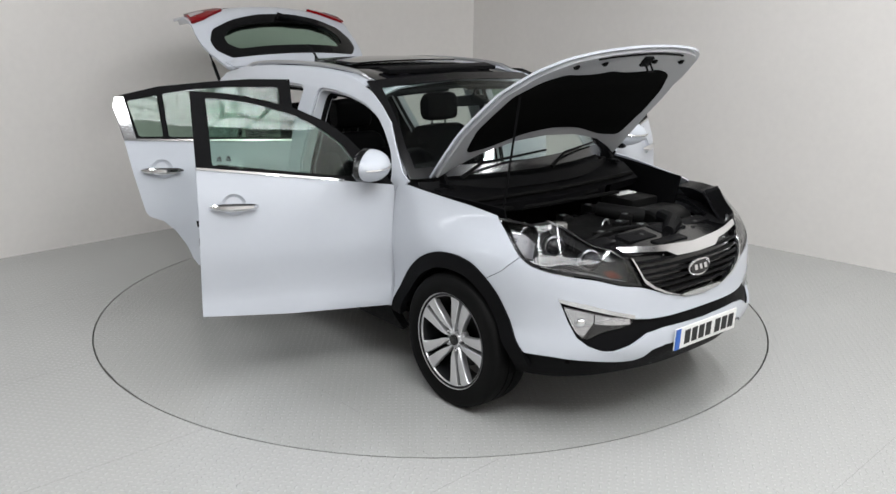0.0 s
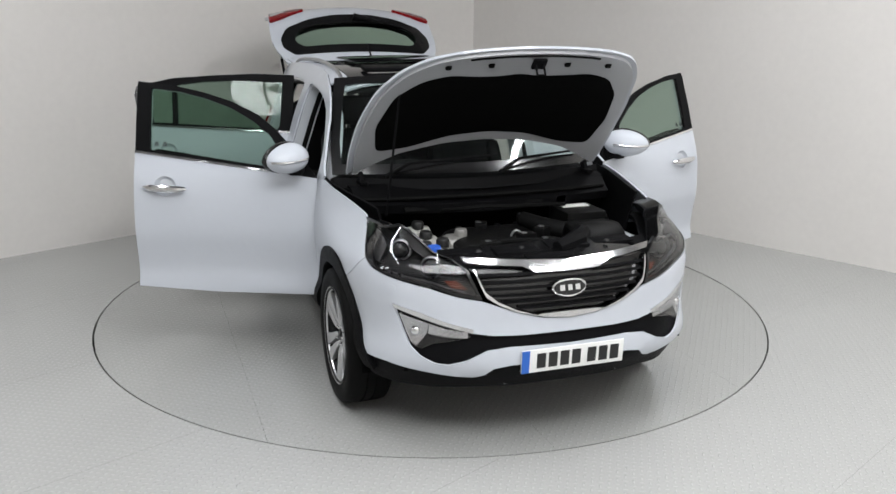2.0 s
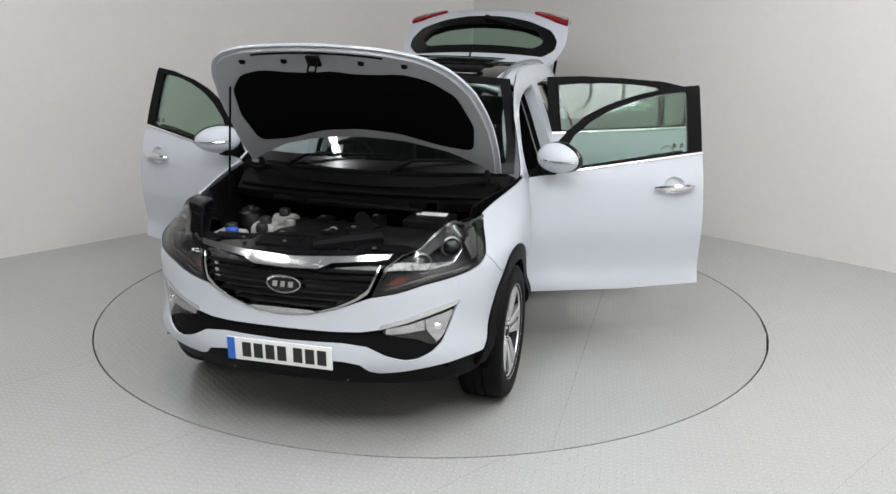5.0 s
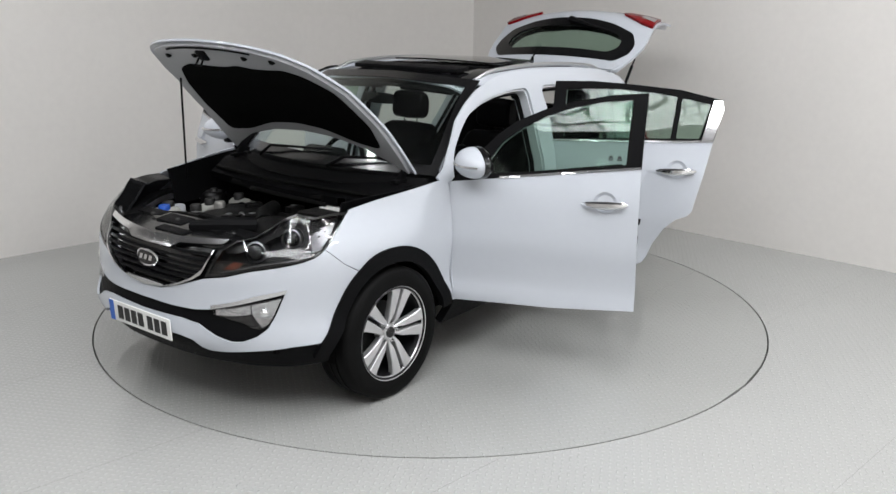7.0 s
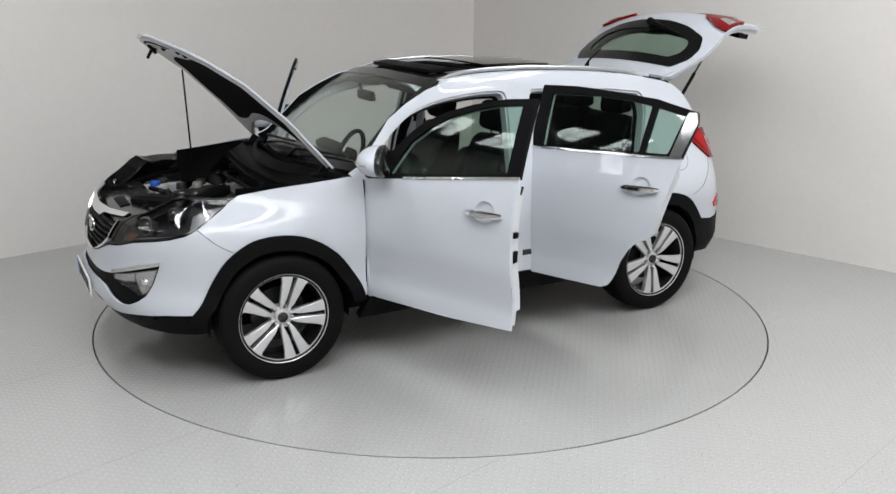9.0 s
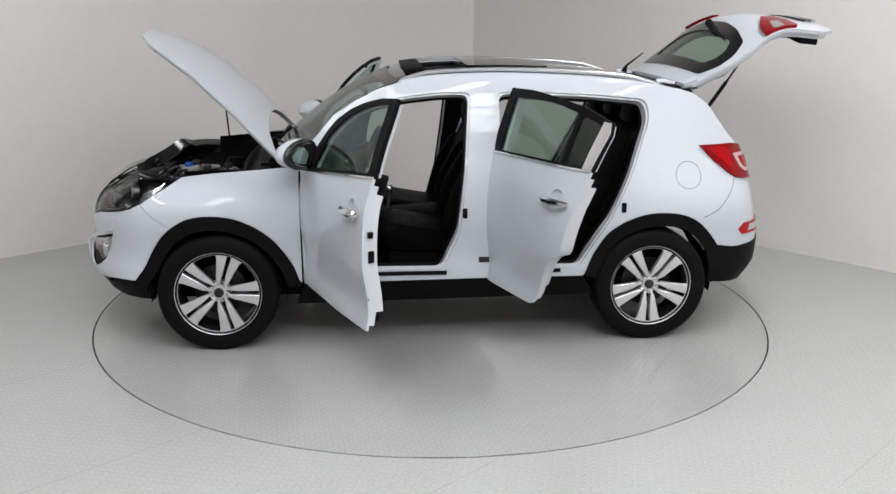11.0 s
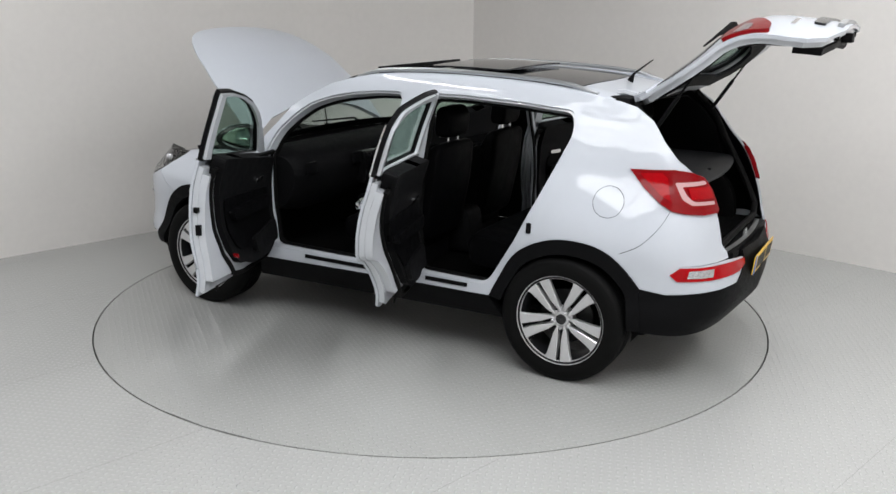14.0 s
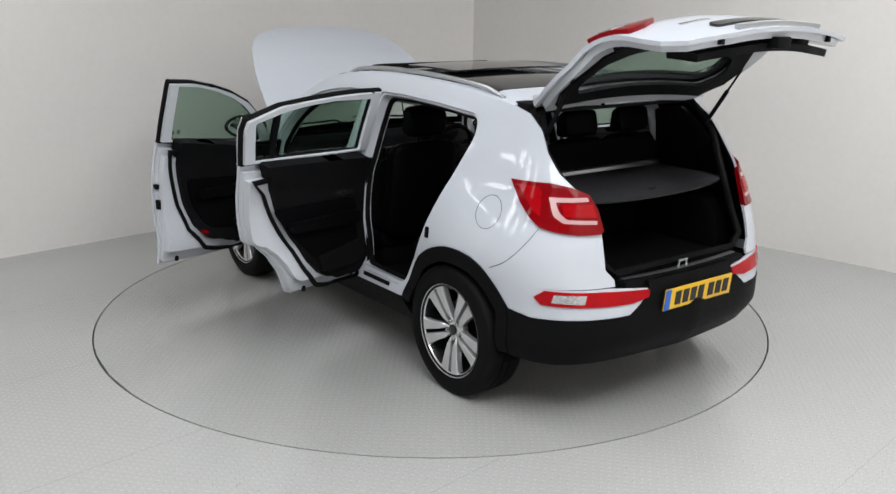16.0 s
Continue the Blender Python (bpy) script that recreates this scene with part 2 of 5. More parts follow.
def offset(poly, d):
    """Push a polygon's outline out by d."""
    n = len(poly)
    area = sum(poly[i - 1][0] * poly[i][1] - poly[i][0] * poly[i - 1][1] for i in range(n))
    out = []
    for i in range(n):
        a, p, b = Vector(poly[i - 1]), Vector(poly[i]), Vector(poly[(i + 1) % n])
        u, v = (p - a).normalized(), (b - p).normalized()
        w = u + v
        w = Vector((w.y, -w.x)).normalized() * (d if area > 0 else -d)
        k = max(.5, math.sqrt(max(0, (1 + u.dot(v)) / 2)))
        out.append((p.x + w.x / k, p.y + w.y / k))
    return out


def moved(bm, m):
    bmesh.ops.transform(bm, matrix=m, verts=bm.verts[:])
    return bm


def about(p, axis, deg):
    return Matrix.Translation(p) @ Matrix.Rotation(radians(deg), 4, axis) @ Matrix.Translation(-Vector(p))


# ---- the room ----
def room():
    R = 2.246
    n = 128
    bm = bmesh.new()
    ring = [bm.verts.new(((R + 0.006) * math.cos(k * 2 * math.pi / n), (R + 0.006) * math.sin(k * 2 * math.pi / n), 0)) for k in range(n)]
    far = [bm.verts.new((12 * math.cos(k * 2 * math.pi / n), 12 * math.sin(k * 2 * math.pi / n) - 1, 0)) for k in range(n)]
    pit = [bm.verts.new((v.co.x, v.co.y, -0.08)) for v in ring]
    for k in range(n):
        j = (k + 1) % n
        bm.faces.new((ring[k], ring[j], far[j], far[k]))
        bm.faces.new((pit[k], pit[j], ring[j], ring[k]))
    me = finish("floor", bm, FLOOR_M, smooth=False)
    tagged(new("floor", me), "glossy grey painted tread-plate floor", "floor", kind="structure")
    bm = bmesh.new()
    lathe(bm, [(R + 0.05, -0.08), (0.001, -0.08)], n=64, m=Matrix.Rotation(radians(90), 4, "X"))
    ob = tagged(new("turntable_pit", finish("turntable_pit", bm, GAP_M)), "dark gap round the turntable", "pit", kind="structure")
    for v in ob.data.vertices:
        v.co.z = -0.079
    # only the north walls are in view; west and south ones added to close the room
    lines = (("wall_north_west", [(0.42, 3.985), (0.1, 3.85), (-0.6, 3.46), (-1.4, 2.86), (-2.43, 2.037), (-4.6, -0.045)]), ("wall_west_return", [(-4.6, -0.045), (-10.2, 1.2)]), ("wall_west", [(-10.2, 1.2), (-10.2, -5.0)]), ("wall_south_west", [(-10.2, -5.0), (-2.2, -11.25)]),
             ("wall_south_east", [(-2.2, -11.25), (6.7, -2.16)]), ("wall_north_east", [(6.7, -2.16), (0.42, 3.985)]))
    for nm, line in lines:
        pts = [Vector((x, y, 0)) for x, y in line]
        bm = bmesh.new()
        cols = []
        for k, p in enumerate(pts):
            d = (pts[min(k + 1, len(pts) - 1)] - pts[max(k - 1, 0)]).normalized()
            out = Vector((d.y, -d.x, 0))
            if out.dot(p - Vector((0, -2, 0))) < 0:
                out = -out
            cols.append([bm.verts.new(q + Vector((0, 0, h))) for q, h in ((p, 0), (p, 4.8), (p + out * 0.2, 4.8), (p + out * 0.2, 0))])
        for a, b in zip(cols, cols[1:]):
            for k in range(4):
                bm.faces.new((a[k], a[(k + 1) % 4], b[(k + 1) % 4], b[k]))
        bm.faces.new(cols[0]), bm.faces.new(cols[-1])
        tagged(new(nm, finish(nm, bm, WALL_M)), "plain pale grey painted studio wall", "wall", kind="structure")
    bm = bmesh.new()
    box(bm, -10.6, 7, -11.7, 4.7, 4.8, 4.9)
    tagged(new("ceiling", finish("ceiling", bm, CEIL_M)), "dark grey ceiling with light panels", "ceiling", kind="structure")
    # fine joints between the floor's plates, in line with the walls, broken off at the turntable
    bm = bmesh.new()
    for k in range(-4, 4):
        d = 1.2 * k + .56
        half = math.sqrt(max(0, 2.27 ** 2 - d * d))
        for lo, hi in ((-6.0, -half), (half, 4.2 if k < 2 else 3.0)) if half else ((-6.0, 3.0),):
            if (d > 2.4 and lo < -4) or hi <= lo:
                lo = max(lo, -3.0)
            box(bm, lo, hi, d - .0008, d + .0008, 0, .0005)
    moved(bm, Matrix.Rotation(radians(43.8), 4, "Z"))
    tagged(new("floor_joint", finish("floor_joint", bm, JOINT_M, smooth=False)), "fine dark joints between floor plates", "floor joint", kind="structure")
    # the turntable: steel plates laid side by side, with fine joints
    table_ob = tagged(new("turntable"), "round grey tread-plate turntable flush with the floor", "turntable")
    cuts = (-R, -1.42, -0.14, 1.14, R)
    for lo, hi in zip(cuts, cuts[1:]):
        lo, hi = lo + 0.0006, hi - 0.0006
        r = R - 0.004
        ys = np.linspace(max(lo, -r), min(hi, r), 48)
        rim = [(math.sqrt(max(0, r * r - y * y)), y) for y in ys] + [(-math.sqrt(max(0, r * r - y * y)), y) for y in ys[::-1]]
        keep = [p for k, p in enumerate(rim) if math.dist(p, rim[k - 1]) > 1e-5]
        bm = bmesh.new()
        up, dn = [bm.verts.new((x, y, 0)) for x, y in keep], [bm.verts.new((x, y, -0.06)) for x, y in keep]
        bm.faces.new(up), bm.faces.new(dn)
        for k in range(len(up)):
            bm.faces.new((up[k - 1], up[k], dn[k], dn[k - 1]))
        part("plate", bm, TABLE_M, table_ob, smooth=False)
    return table_ob


def ceiling_lights():
    """Shallow trays round the lamps, with the dark bars of their grids."""
    for lx, ly, lw, lh, lp, nx, ny in LAMPS:
        bank = nx * ny > 4
        light = tagged(new("ceiling_light"), "wide gridded white ceiling light panel" if bank else "long narrow white fill light added under the ceiling", "ceiling light", "gridded light panels" if bank else "ceiling lights")
        light.location = (lx, ly, 4.8)
        w, h = lw / 2 + .03, lh / 2 + .05
        bm = bmesh.new()
        box(bm, -w, w, -h, h, -.07, -.001, .01)
        part("housing", bm, CEIL_M, light)
        for sg in (1, -1):
            bm = bmesh.new()
            box(bm, sg * w - .008, sg * w + .008, -h, h, -.11, -.07)
            part("side_rail", bm, CEIL_M, light)
        bar = .022 if bank else .012
        for k in range(ny + 1):
            y = -lh / 2 + lh * k / ny
            bm = bmesh.new()
            box(bm, -w, w, y - bar, y + bar, -.108, -.088)
            part("grid_bar", bm, CEIL_M, light)
        for k in range(1, nx):
            x = -lw / 2 + lw * k / nx
            bm = bmesh.new()
            box(bm, x - bar, x + bar, -h, h, -.118, -.11)
            part("grid_bar", bm, CEIL_M, light)


turntable = room()
ceiling_lights()

# ---- the car: x forward, y to its left, z up from the ground between the axles ----
def spline(pts, n=12):
    """Dense Catmull-Rom points through 2D knots."""
    out = []
    q = [pts[0]] + list(pts) + [pts[-1]]
    for i in range(1, len(q) - 2):
        a, b, c, d = (np.array(v, float) for v in q[i - 1:i + 3])
        for k in range(n):
            u = k / n
            out.append(0.5 * (2 * b + (c - a) * u + (2 * a - 5 * b + 4 * c - d) * u * u + (3 * b - a - 3 * c + d) * u ** 3))
    return np.array(out + [np.array(pts[-1], float)])


# the body's outline seen from above, left half, nose to tail
PLAN = spline([(2.225, 0), (2.21, 0.28), (2.135, 0.54), (2.035, 0.70), (1.905, 0.815), (1.73, 0.885), (1.4, 0.92), (0.85, 0.915), (0, 0.915),
               (-0.9, 0.918), (-1.4, 0.92), (-1.74, 0.89), (-1.94, 0.82), (-2.08, 0.68), (-2.155, 0.45), (-2.20, 0)])
ARC = np.concatenate([[0], np.cumsum(np.hypot(*np.diff(PLAN, axis=0).T))])
STEPS = np.linspace(0, ARC[-1], 400)
PX, PY = np.interp(STEPS, ARC, PLAN[:, 0]), np.interp(STEPS, ARC, PLAN[:, 1])
TX, TY = np.gradient(PX), np.gradient(PY)
TX[0] = TX[-1] = 0
TL = np.hypot(TX, TY)
NX, NY = TY / TL, -TX / TL
SIDE_Z = ((.2, .10), (.3, .05), (.40, .008), (.46, .002), (.54, .02), (.66, .014), (.78, .002), (.95, .012), (1.08, .035), (1.15, .06), (1.22, .085), (1.35, .13), (1.5, .19), (1.58, .225), (1.66, .30))
NOSE_Z = ((.2, .16), (.33, .08), (.43, .01), (.52, .01), (.6, .035), (.78, .06), (.9, .12), (1.0, .24), (1.1, .42), (1.3, .8), (1.66, .8))
TAIL_Z = ((.2, .16), (.35, .09), (.45, .015), (.6, 0), (.70, .02), (.8, .05), (.98, .095), (1.2, .19), (1.35, .35), (1.55, .57), (1.66, .66))


def table(rows):
    d = spline(rows, 6)
    return d[:, 0], d[:, 1]


SIDE_T, NOSE_T, TAIL_T = table(SIDE_Z), table(NOSE_Z), table(TAIL_Z)


def ease(v):
    v = min(1, max(0, v))
    return v * v * (3 - 2 * v)


def hull(s, z):
    """The body's outer surface at s metres round the outline from the nose (positive: left side) and height z."""
    a = abs(s)
    sign = 1 if s >= 0 else -1
    if a > ARC[-1]:
        a, sign = 2 * ARC[-1] - a, -sign
    x, y, nx, ny = (np.interp(a, STEPS, v) for v in (PX, PY, NX, NY))
    side = np.interp(z, *SIDE_T) + .07 * ease((-x - .9) / .7) * ease((z - .8) / .35) + .10 * ease((x - .85) / .7) * ease((z - .84) / .2)
    end = np.interp(z, *(NOSE_T if x > 0 else TAIL_T))
    d = side * ny * ny + end * nx * nx
    return (x - d * nx, (y - d * ny) * sign, z)


car = tagged(new("car"), "glossy white car, all doors, bonnet and tailgate open, on a turntable", "car")
L2 = 2 * ARC[-1]
ROOF_X = spline([(0.66, 1.385), (0.378, 1.537), (0.10, 1.606), (-0.345, 1.63), (-0.86, 1.617), (-1.21, 1.588), (-1.49, 1.541), (-1.56, 1.52)], 6)


def roof_edge(x):
    return float(np.interp(-x, -ROOF_X[:, 0], ROOF_X[:, 1]))


def roof_map(x, y):
    return (x, y, roof_edge(x) + 0.02 * (1 - (y / 0.66) ** 2) - 0.03 * max(0, abs(y) - 0.5) / 0.15)


ARCH_F = [(1.0, .36), (1.03, .43), (1.085, .50), (1.14, .605), (1.22, .72), (1.33, .80), (1.42, .826), (1.51, .83), (1.62, .815), (1.72, .775), (1.80, .722), (1.875, .65), (1.965, .515), (2.008, .40)]
ARCH_R = [(3.728, .433), (3.785, .56), (3.859, .682), (3.935, .745), (4.024, .789), (4.12, .815), (4.227, .819), (4.34, .803), (4.439, .756), (4.52, .68), (4.576, .612)]

ARCH_F, ARCH_R = ([tuple(q) for q in spline(arch, 3)] for arch in (ARCH_F, ARCH_R))


def body_shell():
    # side: pillars, roof side, rear quarter and sill in one pressing, with both door openings
    outline = ([(2.028, .41), (2.022, .80), (2.02, 1.085), (1.95, 1.10), (1.93, 1.125), (2.0, 1.16), (2.119, 1.285), (2.217, 1.398), (2.34, 1.475), (2.485, 1.547), (2.62, 1.585), (2.755, 1.612), (2.96, 1.628),
                (3.199, 1.632), (3.45, 1.628), (3.712, 1.619), (4.054, 1.592), (4.36, 1.543), (4.46, 1.518), (4.575, 1.452), (4.665, 1.35), (4.80, 1.255), (4.95, 1.185), (5.05, 1.08), (5.10, 1.0), (5.11, .82), (5.16, .77), (5.16, .74),
                (4.80, .735), (4.62, .70), (4.60, .60)] + ARCH_R[::-1] + [(3.70, .43), (3.0, .425)])
    front_hole = rounded([(2.10, .49), (2.07, 1.12), (2.135, 1.245), (2.24, 1.345), (2.352, 1.425), (2.50, 1.475), (2.656, 1.505), (2.85, 1.525), (3.03, 1.528), (3.0, 1.1), (2.955, .69), (2.86, .485)], .05)
    rear_hole = rounded([(3.20, .49), (3.19, 1.1), (3.185, 1.53), (3.45, 1.53), (3.80, 1.515), (4.115, 1.485), (4.135, 1.38), (4.01, 1.06), (3.87, .76), (3.70, .485)], .05)
    both("side_panel", sheet(outline, (front_hole, rear_hole), d1=.012, step=.045), WHITE, car, "white pressed side with pillars and sill")
    both("side_lining", sheet(outline, (front_hole, rear_hole), d0=.0135, d1=.018, step=.07), TRIM, car, "black interior side trim")
    # return flanges of the openings
    for hole in (front_hole, rear_hole):
        inner = [(a + (np.mean([q[0] for q in hole]) - a) * .03, b + (np.mean([q[1] for q in hole]) - b) * .03) for a, b in hole]
        both("door_flange", sheet(hole, (inner,), d0=.014, d1=.11, step=.06), SHELL, car)
        seal = [(a + (np.mean([q[0] for q in hole]) - a) * .05, b + (np.mean([q[1] for q in hole]) - b) * .05) for a, b in hole]
        both("door_seal", sheet(inner, (seal,), d0=.07, d1=.10, step=.06), RUBBER, car, "black rubber door seal")
    fender = [(1.318, 1.038), (1.496, 1.062), (1.687, 1.082), (1.922, 1.106), (2.008, 1.10), (2.008, .80), (2.012, .42)] + [q for q in ARCH_F[::-1][1:] if q[0] > 1.275] + [(1.2645, .7585), (1.1785, .8085), (1.083, .8935), (1.23, .982)]
    both("front_wing", sheet(fender, d1=.01, step=.04), WHITE, car, "white front wing")
    # bonnet aperture flange, down to the engine bay
    def flange(s, z):
        x, y, _ = hull(s, 1.07)
        k = (1.1 - z) / .35
        return (x - 0.02, y - .035 - .10 * k, z)
    both("wing_flange", sheet([(1.30, 1.06), (2.0, 1.10), (2.0, .85), (1.30, .85)], fmap=flange, d1=.01, step=.08), CLAD, car, "black plastic edge of the engine bay")
    # black arch mouldings
    for arch, hubs in ((ARCH_F, 1.536), (ARCH_R, 4.176)):
        arch = arch if hubs < 2 else arch + [(4.594, .50), (4.60, .37)]
        inner = [(hubs + (a - hubs) * .84, .35 + (b - .35) * .83) for a, b in arch]
        both("arch_moulding", sheet(arch + inner[::-1], d0=-.012, d1=.03, step=.035), CLAD, car, "matt black plastic wheel arch")
        bm = bmesh.new()
        hx = 1.32 if hubs < 2 else -1.32
        lathe(bm, [(.40, .93 - .06), (.405, .55)], n=40, m=Matrix.Translation((hx, 0, .36)))
        bmesh.ops.delete(bm, geom=[f for f in bm.faces if f.calc_center_median().z < .30], context="FACES")
        both("arch_liner", bm, CARPET, car)
    both("sill_moulding", sheet([(2.03, .41), (3.72, .43), (3.80, .30), (1.98, .27)], d0=-.006, d1=.04, step=.06), CLAD, car, "matt black sill moulding")
    # roof
    part("roof", sheet([(.36, -.62), (-1.52, -.60), (-1.575, 0), (-1.52, .60), (.36, .62), (.31, 0)], ([(.30, -.55), (-1.22, -.55), (-1.25, 0), (-1.22, .55), (.30, .55), (.27, 0)],), roof_map, 0, .012, .06), WHITE, car, "white roof frame")
    both("roof_side", sheet([(.24, .60), (.10, .60), (-.345, .60), (-.86, .60), (-1.46, .585), (-1.46, .645), (-.86, .67), (-.345, .67), (.10, .67), (.24, .675)], (), lambda x, y: (x, y, roof_edge(x) + .006 - .03 * max(0, (y - .6) / .07)), 0, .01, .05), WHITE, car)
    hole = rounded([(.17, -.42), (-.22, -.42), (-.22, .42), (.17, .42)], .05)
    part("roof_glass", sheet([(.30, -.545), (-1.215, -.545), (-1.245, 0), (-1.215, .545), (.30, .545), (.27, 0)], (hole,), roof_map, -.002, .01, .06), ROOFGLASS, car, "black panoramic roof glass, sunroof slid open")
    part("sunroof_panel", sheet(rounded([(-.20, -.43), (-.72, -.43), (-.72, .43), (-.20, .43)], .05), (), lambda x, y: (x, y, roof_map(x, y)[2] + .028), 0, .01, .06), ROOFGLASS, car, "black sunroof glass pane")
    bm = bmesh.new()
    box(bm, .06, .18, -.44, .44, 1.618, 1.645, .008, about((.17, 0, 1.62), "Y", 7))
    part("wind_deflector", bm, CLAD, car, "raised black sunroof wind deflector")
    # roof rails
    bm = bmesh.new()
    xs = np.linspace(.22, -1.36, 22)
    tube(bm, [(x, .600, roof_edge(x) + 0.004 + .02 * ease(min((.22 - x), (x + 1.36)) / .16)) for x in xs], [.009 + .004 * ease(min(.22 - x, x + 1.36) / .1) for x in xs], 10)
    both("roof_rail", bm, SATIN, car, "satin silver roof rail")


def screen_map(y, v):
    """The windscreen: v from 0 at its foot to 1 at the roof."""
    y, w = y * 1.06, .84 - .17 * v
    x = 1.02 - .74 * v - .03 * math.sin(v * math.pi) * -1 - .17 * (1 - .55 * v) * (y / w) ** 2
    z = 1.115 + .505 * v + .045 * math.sin(v * math.pi) - .02 * (y / w) ** 2
    return (x, y, z)


def glazing():
    poly = [(-.76, .03), (-.74, .25), (-.70, .5), (-.655, .75), (-.61, .97), (0, 1.0), (.61, .97), (.655, .75), (.70, .5), (.74, .25), (.76, .03), (0, 0)]
    g = part("windscreen", sheet(poly, (), screen_map, 0, .006, .07), CLOUDY, car, "curved clear windscreen")
    g.visible_shadow = False
    inner = [(a * .93, .08 + b * .82) for a, b in poly]
    part("windscreen_border", sheet(poly, (inner,), screen_map, -.001, .004, .07), GLOSS, g, "black printed border")
    # cowl and wipers
    part("cowl", sheet([(-.80, .0), (0, -.02), (.80, .0), (.80, .16), (0, .16), (-.80, .16)], (), lambda y, v: (1.08 - .2 * (abs(y) / .8) ** 2 - v * .15 + .06, y, 1.06 + v * .32), 0, .02, .08), CLAD, car, "black plastic scuttle panel")
    for y0, y1 in ((-.50, .12), (.12, .66)):
        bm = bmesh.new()
        tube(bm, [screen_map(y0, .0), Vector(screen_map(y0 + .12, .06)) + Vector((.03, 0, .03)), Vector(screen_map(y1, .11)) + Vector((.02, 0, .02))], [.012, .009, .006], 6)
        part("wiper", bm, CLAD, car, "black wiper at rest")


PIV_F, PIV_R = (.817, .89, 0), (-.281, .898, 0)


def doors():
    specs = [
        ("front_door", PIV_F, -69.4,
         [(2.024, .415), (2.018, 1.09), (2.035, 1.115), (2.09, 1.175), (2.18, 1.27), (2.26, 1.35), (2.352, 1.42), (2.50, 1.487), (2.656, 1.533), (2.85, 1.573), (3.035, 1.588), (3.035, 1.22), (3.045, .80), (3.05, .455), (2.6, .425)],
         [(2.018, 1.09), (3.035, 1.215)],
         [rounded([(2.17, 1.135), (2.215, 1.21), (2.285, 1.312), (2.385, 1.388), (2.515, 1.458), (2.66, 1.506), (2.80, 1.538), (2.96, 1.556), (2.955, 1.228)], .015)],
         [(2.10, .58), (2.08, 1.10), (2.945, 1.222), (2.93, 1.05), (2.885, .82), (2.83, .66), (2.73, .56), (2.5, .52), (2.2, .515)]),
        ("rear_door", PIV_R, -72,
         [(3.06, .435), (3.055, 1.207), (3.05, 1.575), (3.30, 1.582), (3.55, 1.572), (3.85, 1.55), (4.10, 1.495), (4.115, 1.44), (4.07, 1.25), (4.035, 1.055), (3.985, .83), (3.96, .80), (3.89, .77), (3.82, .70), (3.76, .60), (3.725, .51), (3.70, .47), (3.66, .452), (3.3, .44)],
         [(3.055, 1.207), (4.07, 1.25)],
         [rounded([(3.14, 1.23), (3.125, 1.53), (3.45, 1.542), (3.65, 1.533), (3.83, 1.512), (3.815, 1.262)], .015), rounded([(3.848, 1.264), (3.862, 1.506), (4.035, 1.473), (3.985, 1.268)], .015)],
         [(3.13, .56), (3.12, 1.195), (3.955, 1.245), (3.90, 1.13), (3.81, .96), (3.70, .78), (3.60, .62), (3.52, .545), (3.4, .52), (3.2, .515)])]
    for name, piv, deg, poly, belt, holes, card in specs:
        # the hinge line leans, so that an opened door tips outward at its top
        m = about(piv, "Z", deg) @ about((0, .915, 1.0), "X", -2.2) @ Matrix.Translation((0, 0, 0 if name == "front_door" else -.022))
        (s0, z0), (s1, z1) = belt
        lower = [p for p in poly if p[1] <= z0 + (p[0] - s0) / (s1 - s0) * (z1 - z0) + .004]
        upper = [p for p in poly if p[1] >= z0 + (p[0] - s0) / (s1 - s0) * (z1 - z0) - .004]
        if name == "front_door":
            lower = [lower[0], (s0, z0), (s1, z1)] + [p for p in lower[1:] if p[1] < 1.0 and p[0] > 2.1]
            upper = [(s0, z0)] + [p for p in upper if p[1] > 1.1 and p != (s0, z0)] 
            if upper[-1] != (s1, z1):
                upper.append((s1, z1))
        else:
            lower = [lower[0], (s0, z0), (s1, z1)] + [p for p in lower[1:] if p[1] < 1.2]
            upper = [(s0, z0)] + [p for p in upper if p[1] > 1.26] + [(s1, z1)]
        hs = (2.865, 1.03) if name == "front_door" else (3.872, 1.075)
        cup = [(hs[0] + .062 * math.cos(k * math.pi / 10), hs[1] + .004 + .056 * math.sin(k * math.pi / 10)) for k in range(20)]

        def dish(u, v, hs=hs):
            x, y, z = hull(u, v)
            return (x, y - .026 * max(0, 1 - ((u - hs[0]) / .064) ** 2 - ((v - hs[1] - .004) / .058) ** 2) ** .7, z)

        pair = both(name, moved(sheet(lower, (cup,), d1=.014, step=.04), m), WHITE, car, "white " + name.replace("_", " ") + ", swung open")
        c = np.mean(card, 0)
        shrink = lambda pl, kx, kz: [(c[0] + (a - c[0]) * kx, c[1] + (b - c[1]) * kz) for a, b in pl]
        both("inner_panel", moved(sheet([(a, b + .02 * ease((.7 - b) / .2) - .02 * ease((b - 1) / .1)) for a, b in shrink(lower, .98, .98)], (), d0=.016, d1=.045, step=.07), m), SHELL, pair, "white painted door shell")
        both("inner_pressing", moved(sheet([(a, b + .075 * ease((.75 - b) / .28) - .05 * ease((b - 1) / .1)) for a, b in shrink(lower, .965, .965)], (), d0=.045, d1=.085, step=.07), m), SHELL, pair)
        both("door_seal", moved(sheet([(a, min(b, 1.19)) for a, b in offset(card, .052)], ([(a, min(b, 1.17)) for a, b in offset(card, .034)],), d0=.08, d1=.10, step=.07), m), RUBBER, pair, "black rubber seal")
        both("door_card", moved(sheet(rounded([(a, b + .02 * ease((b - 1) / .1)) for a, b in card], .03), (), d0=.04, d1=.122, step=.06), m), TRIM, pair, "black moulded door trim")
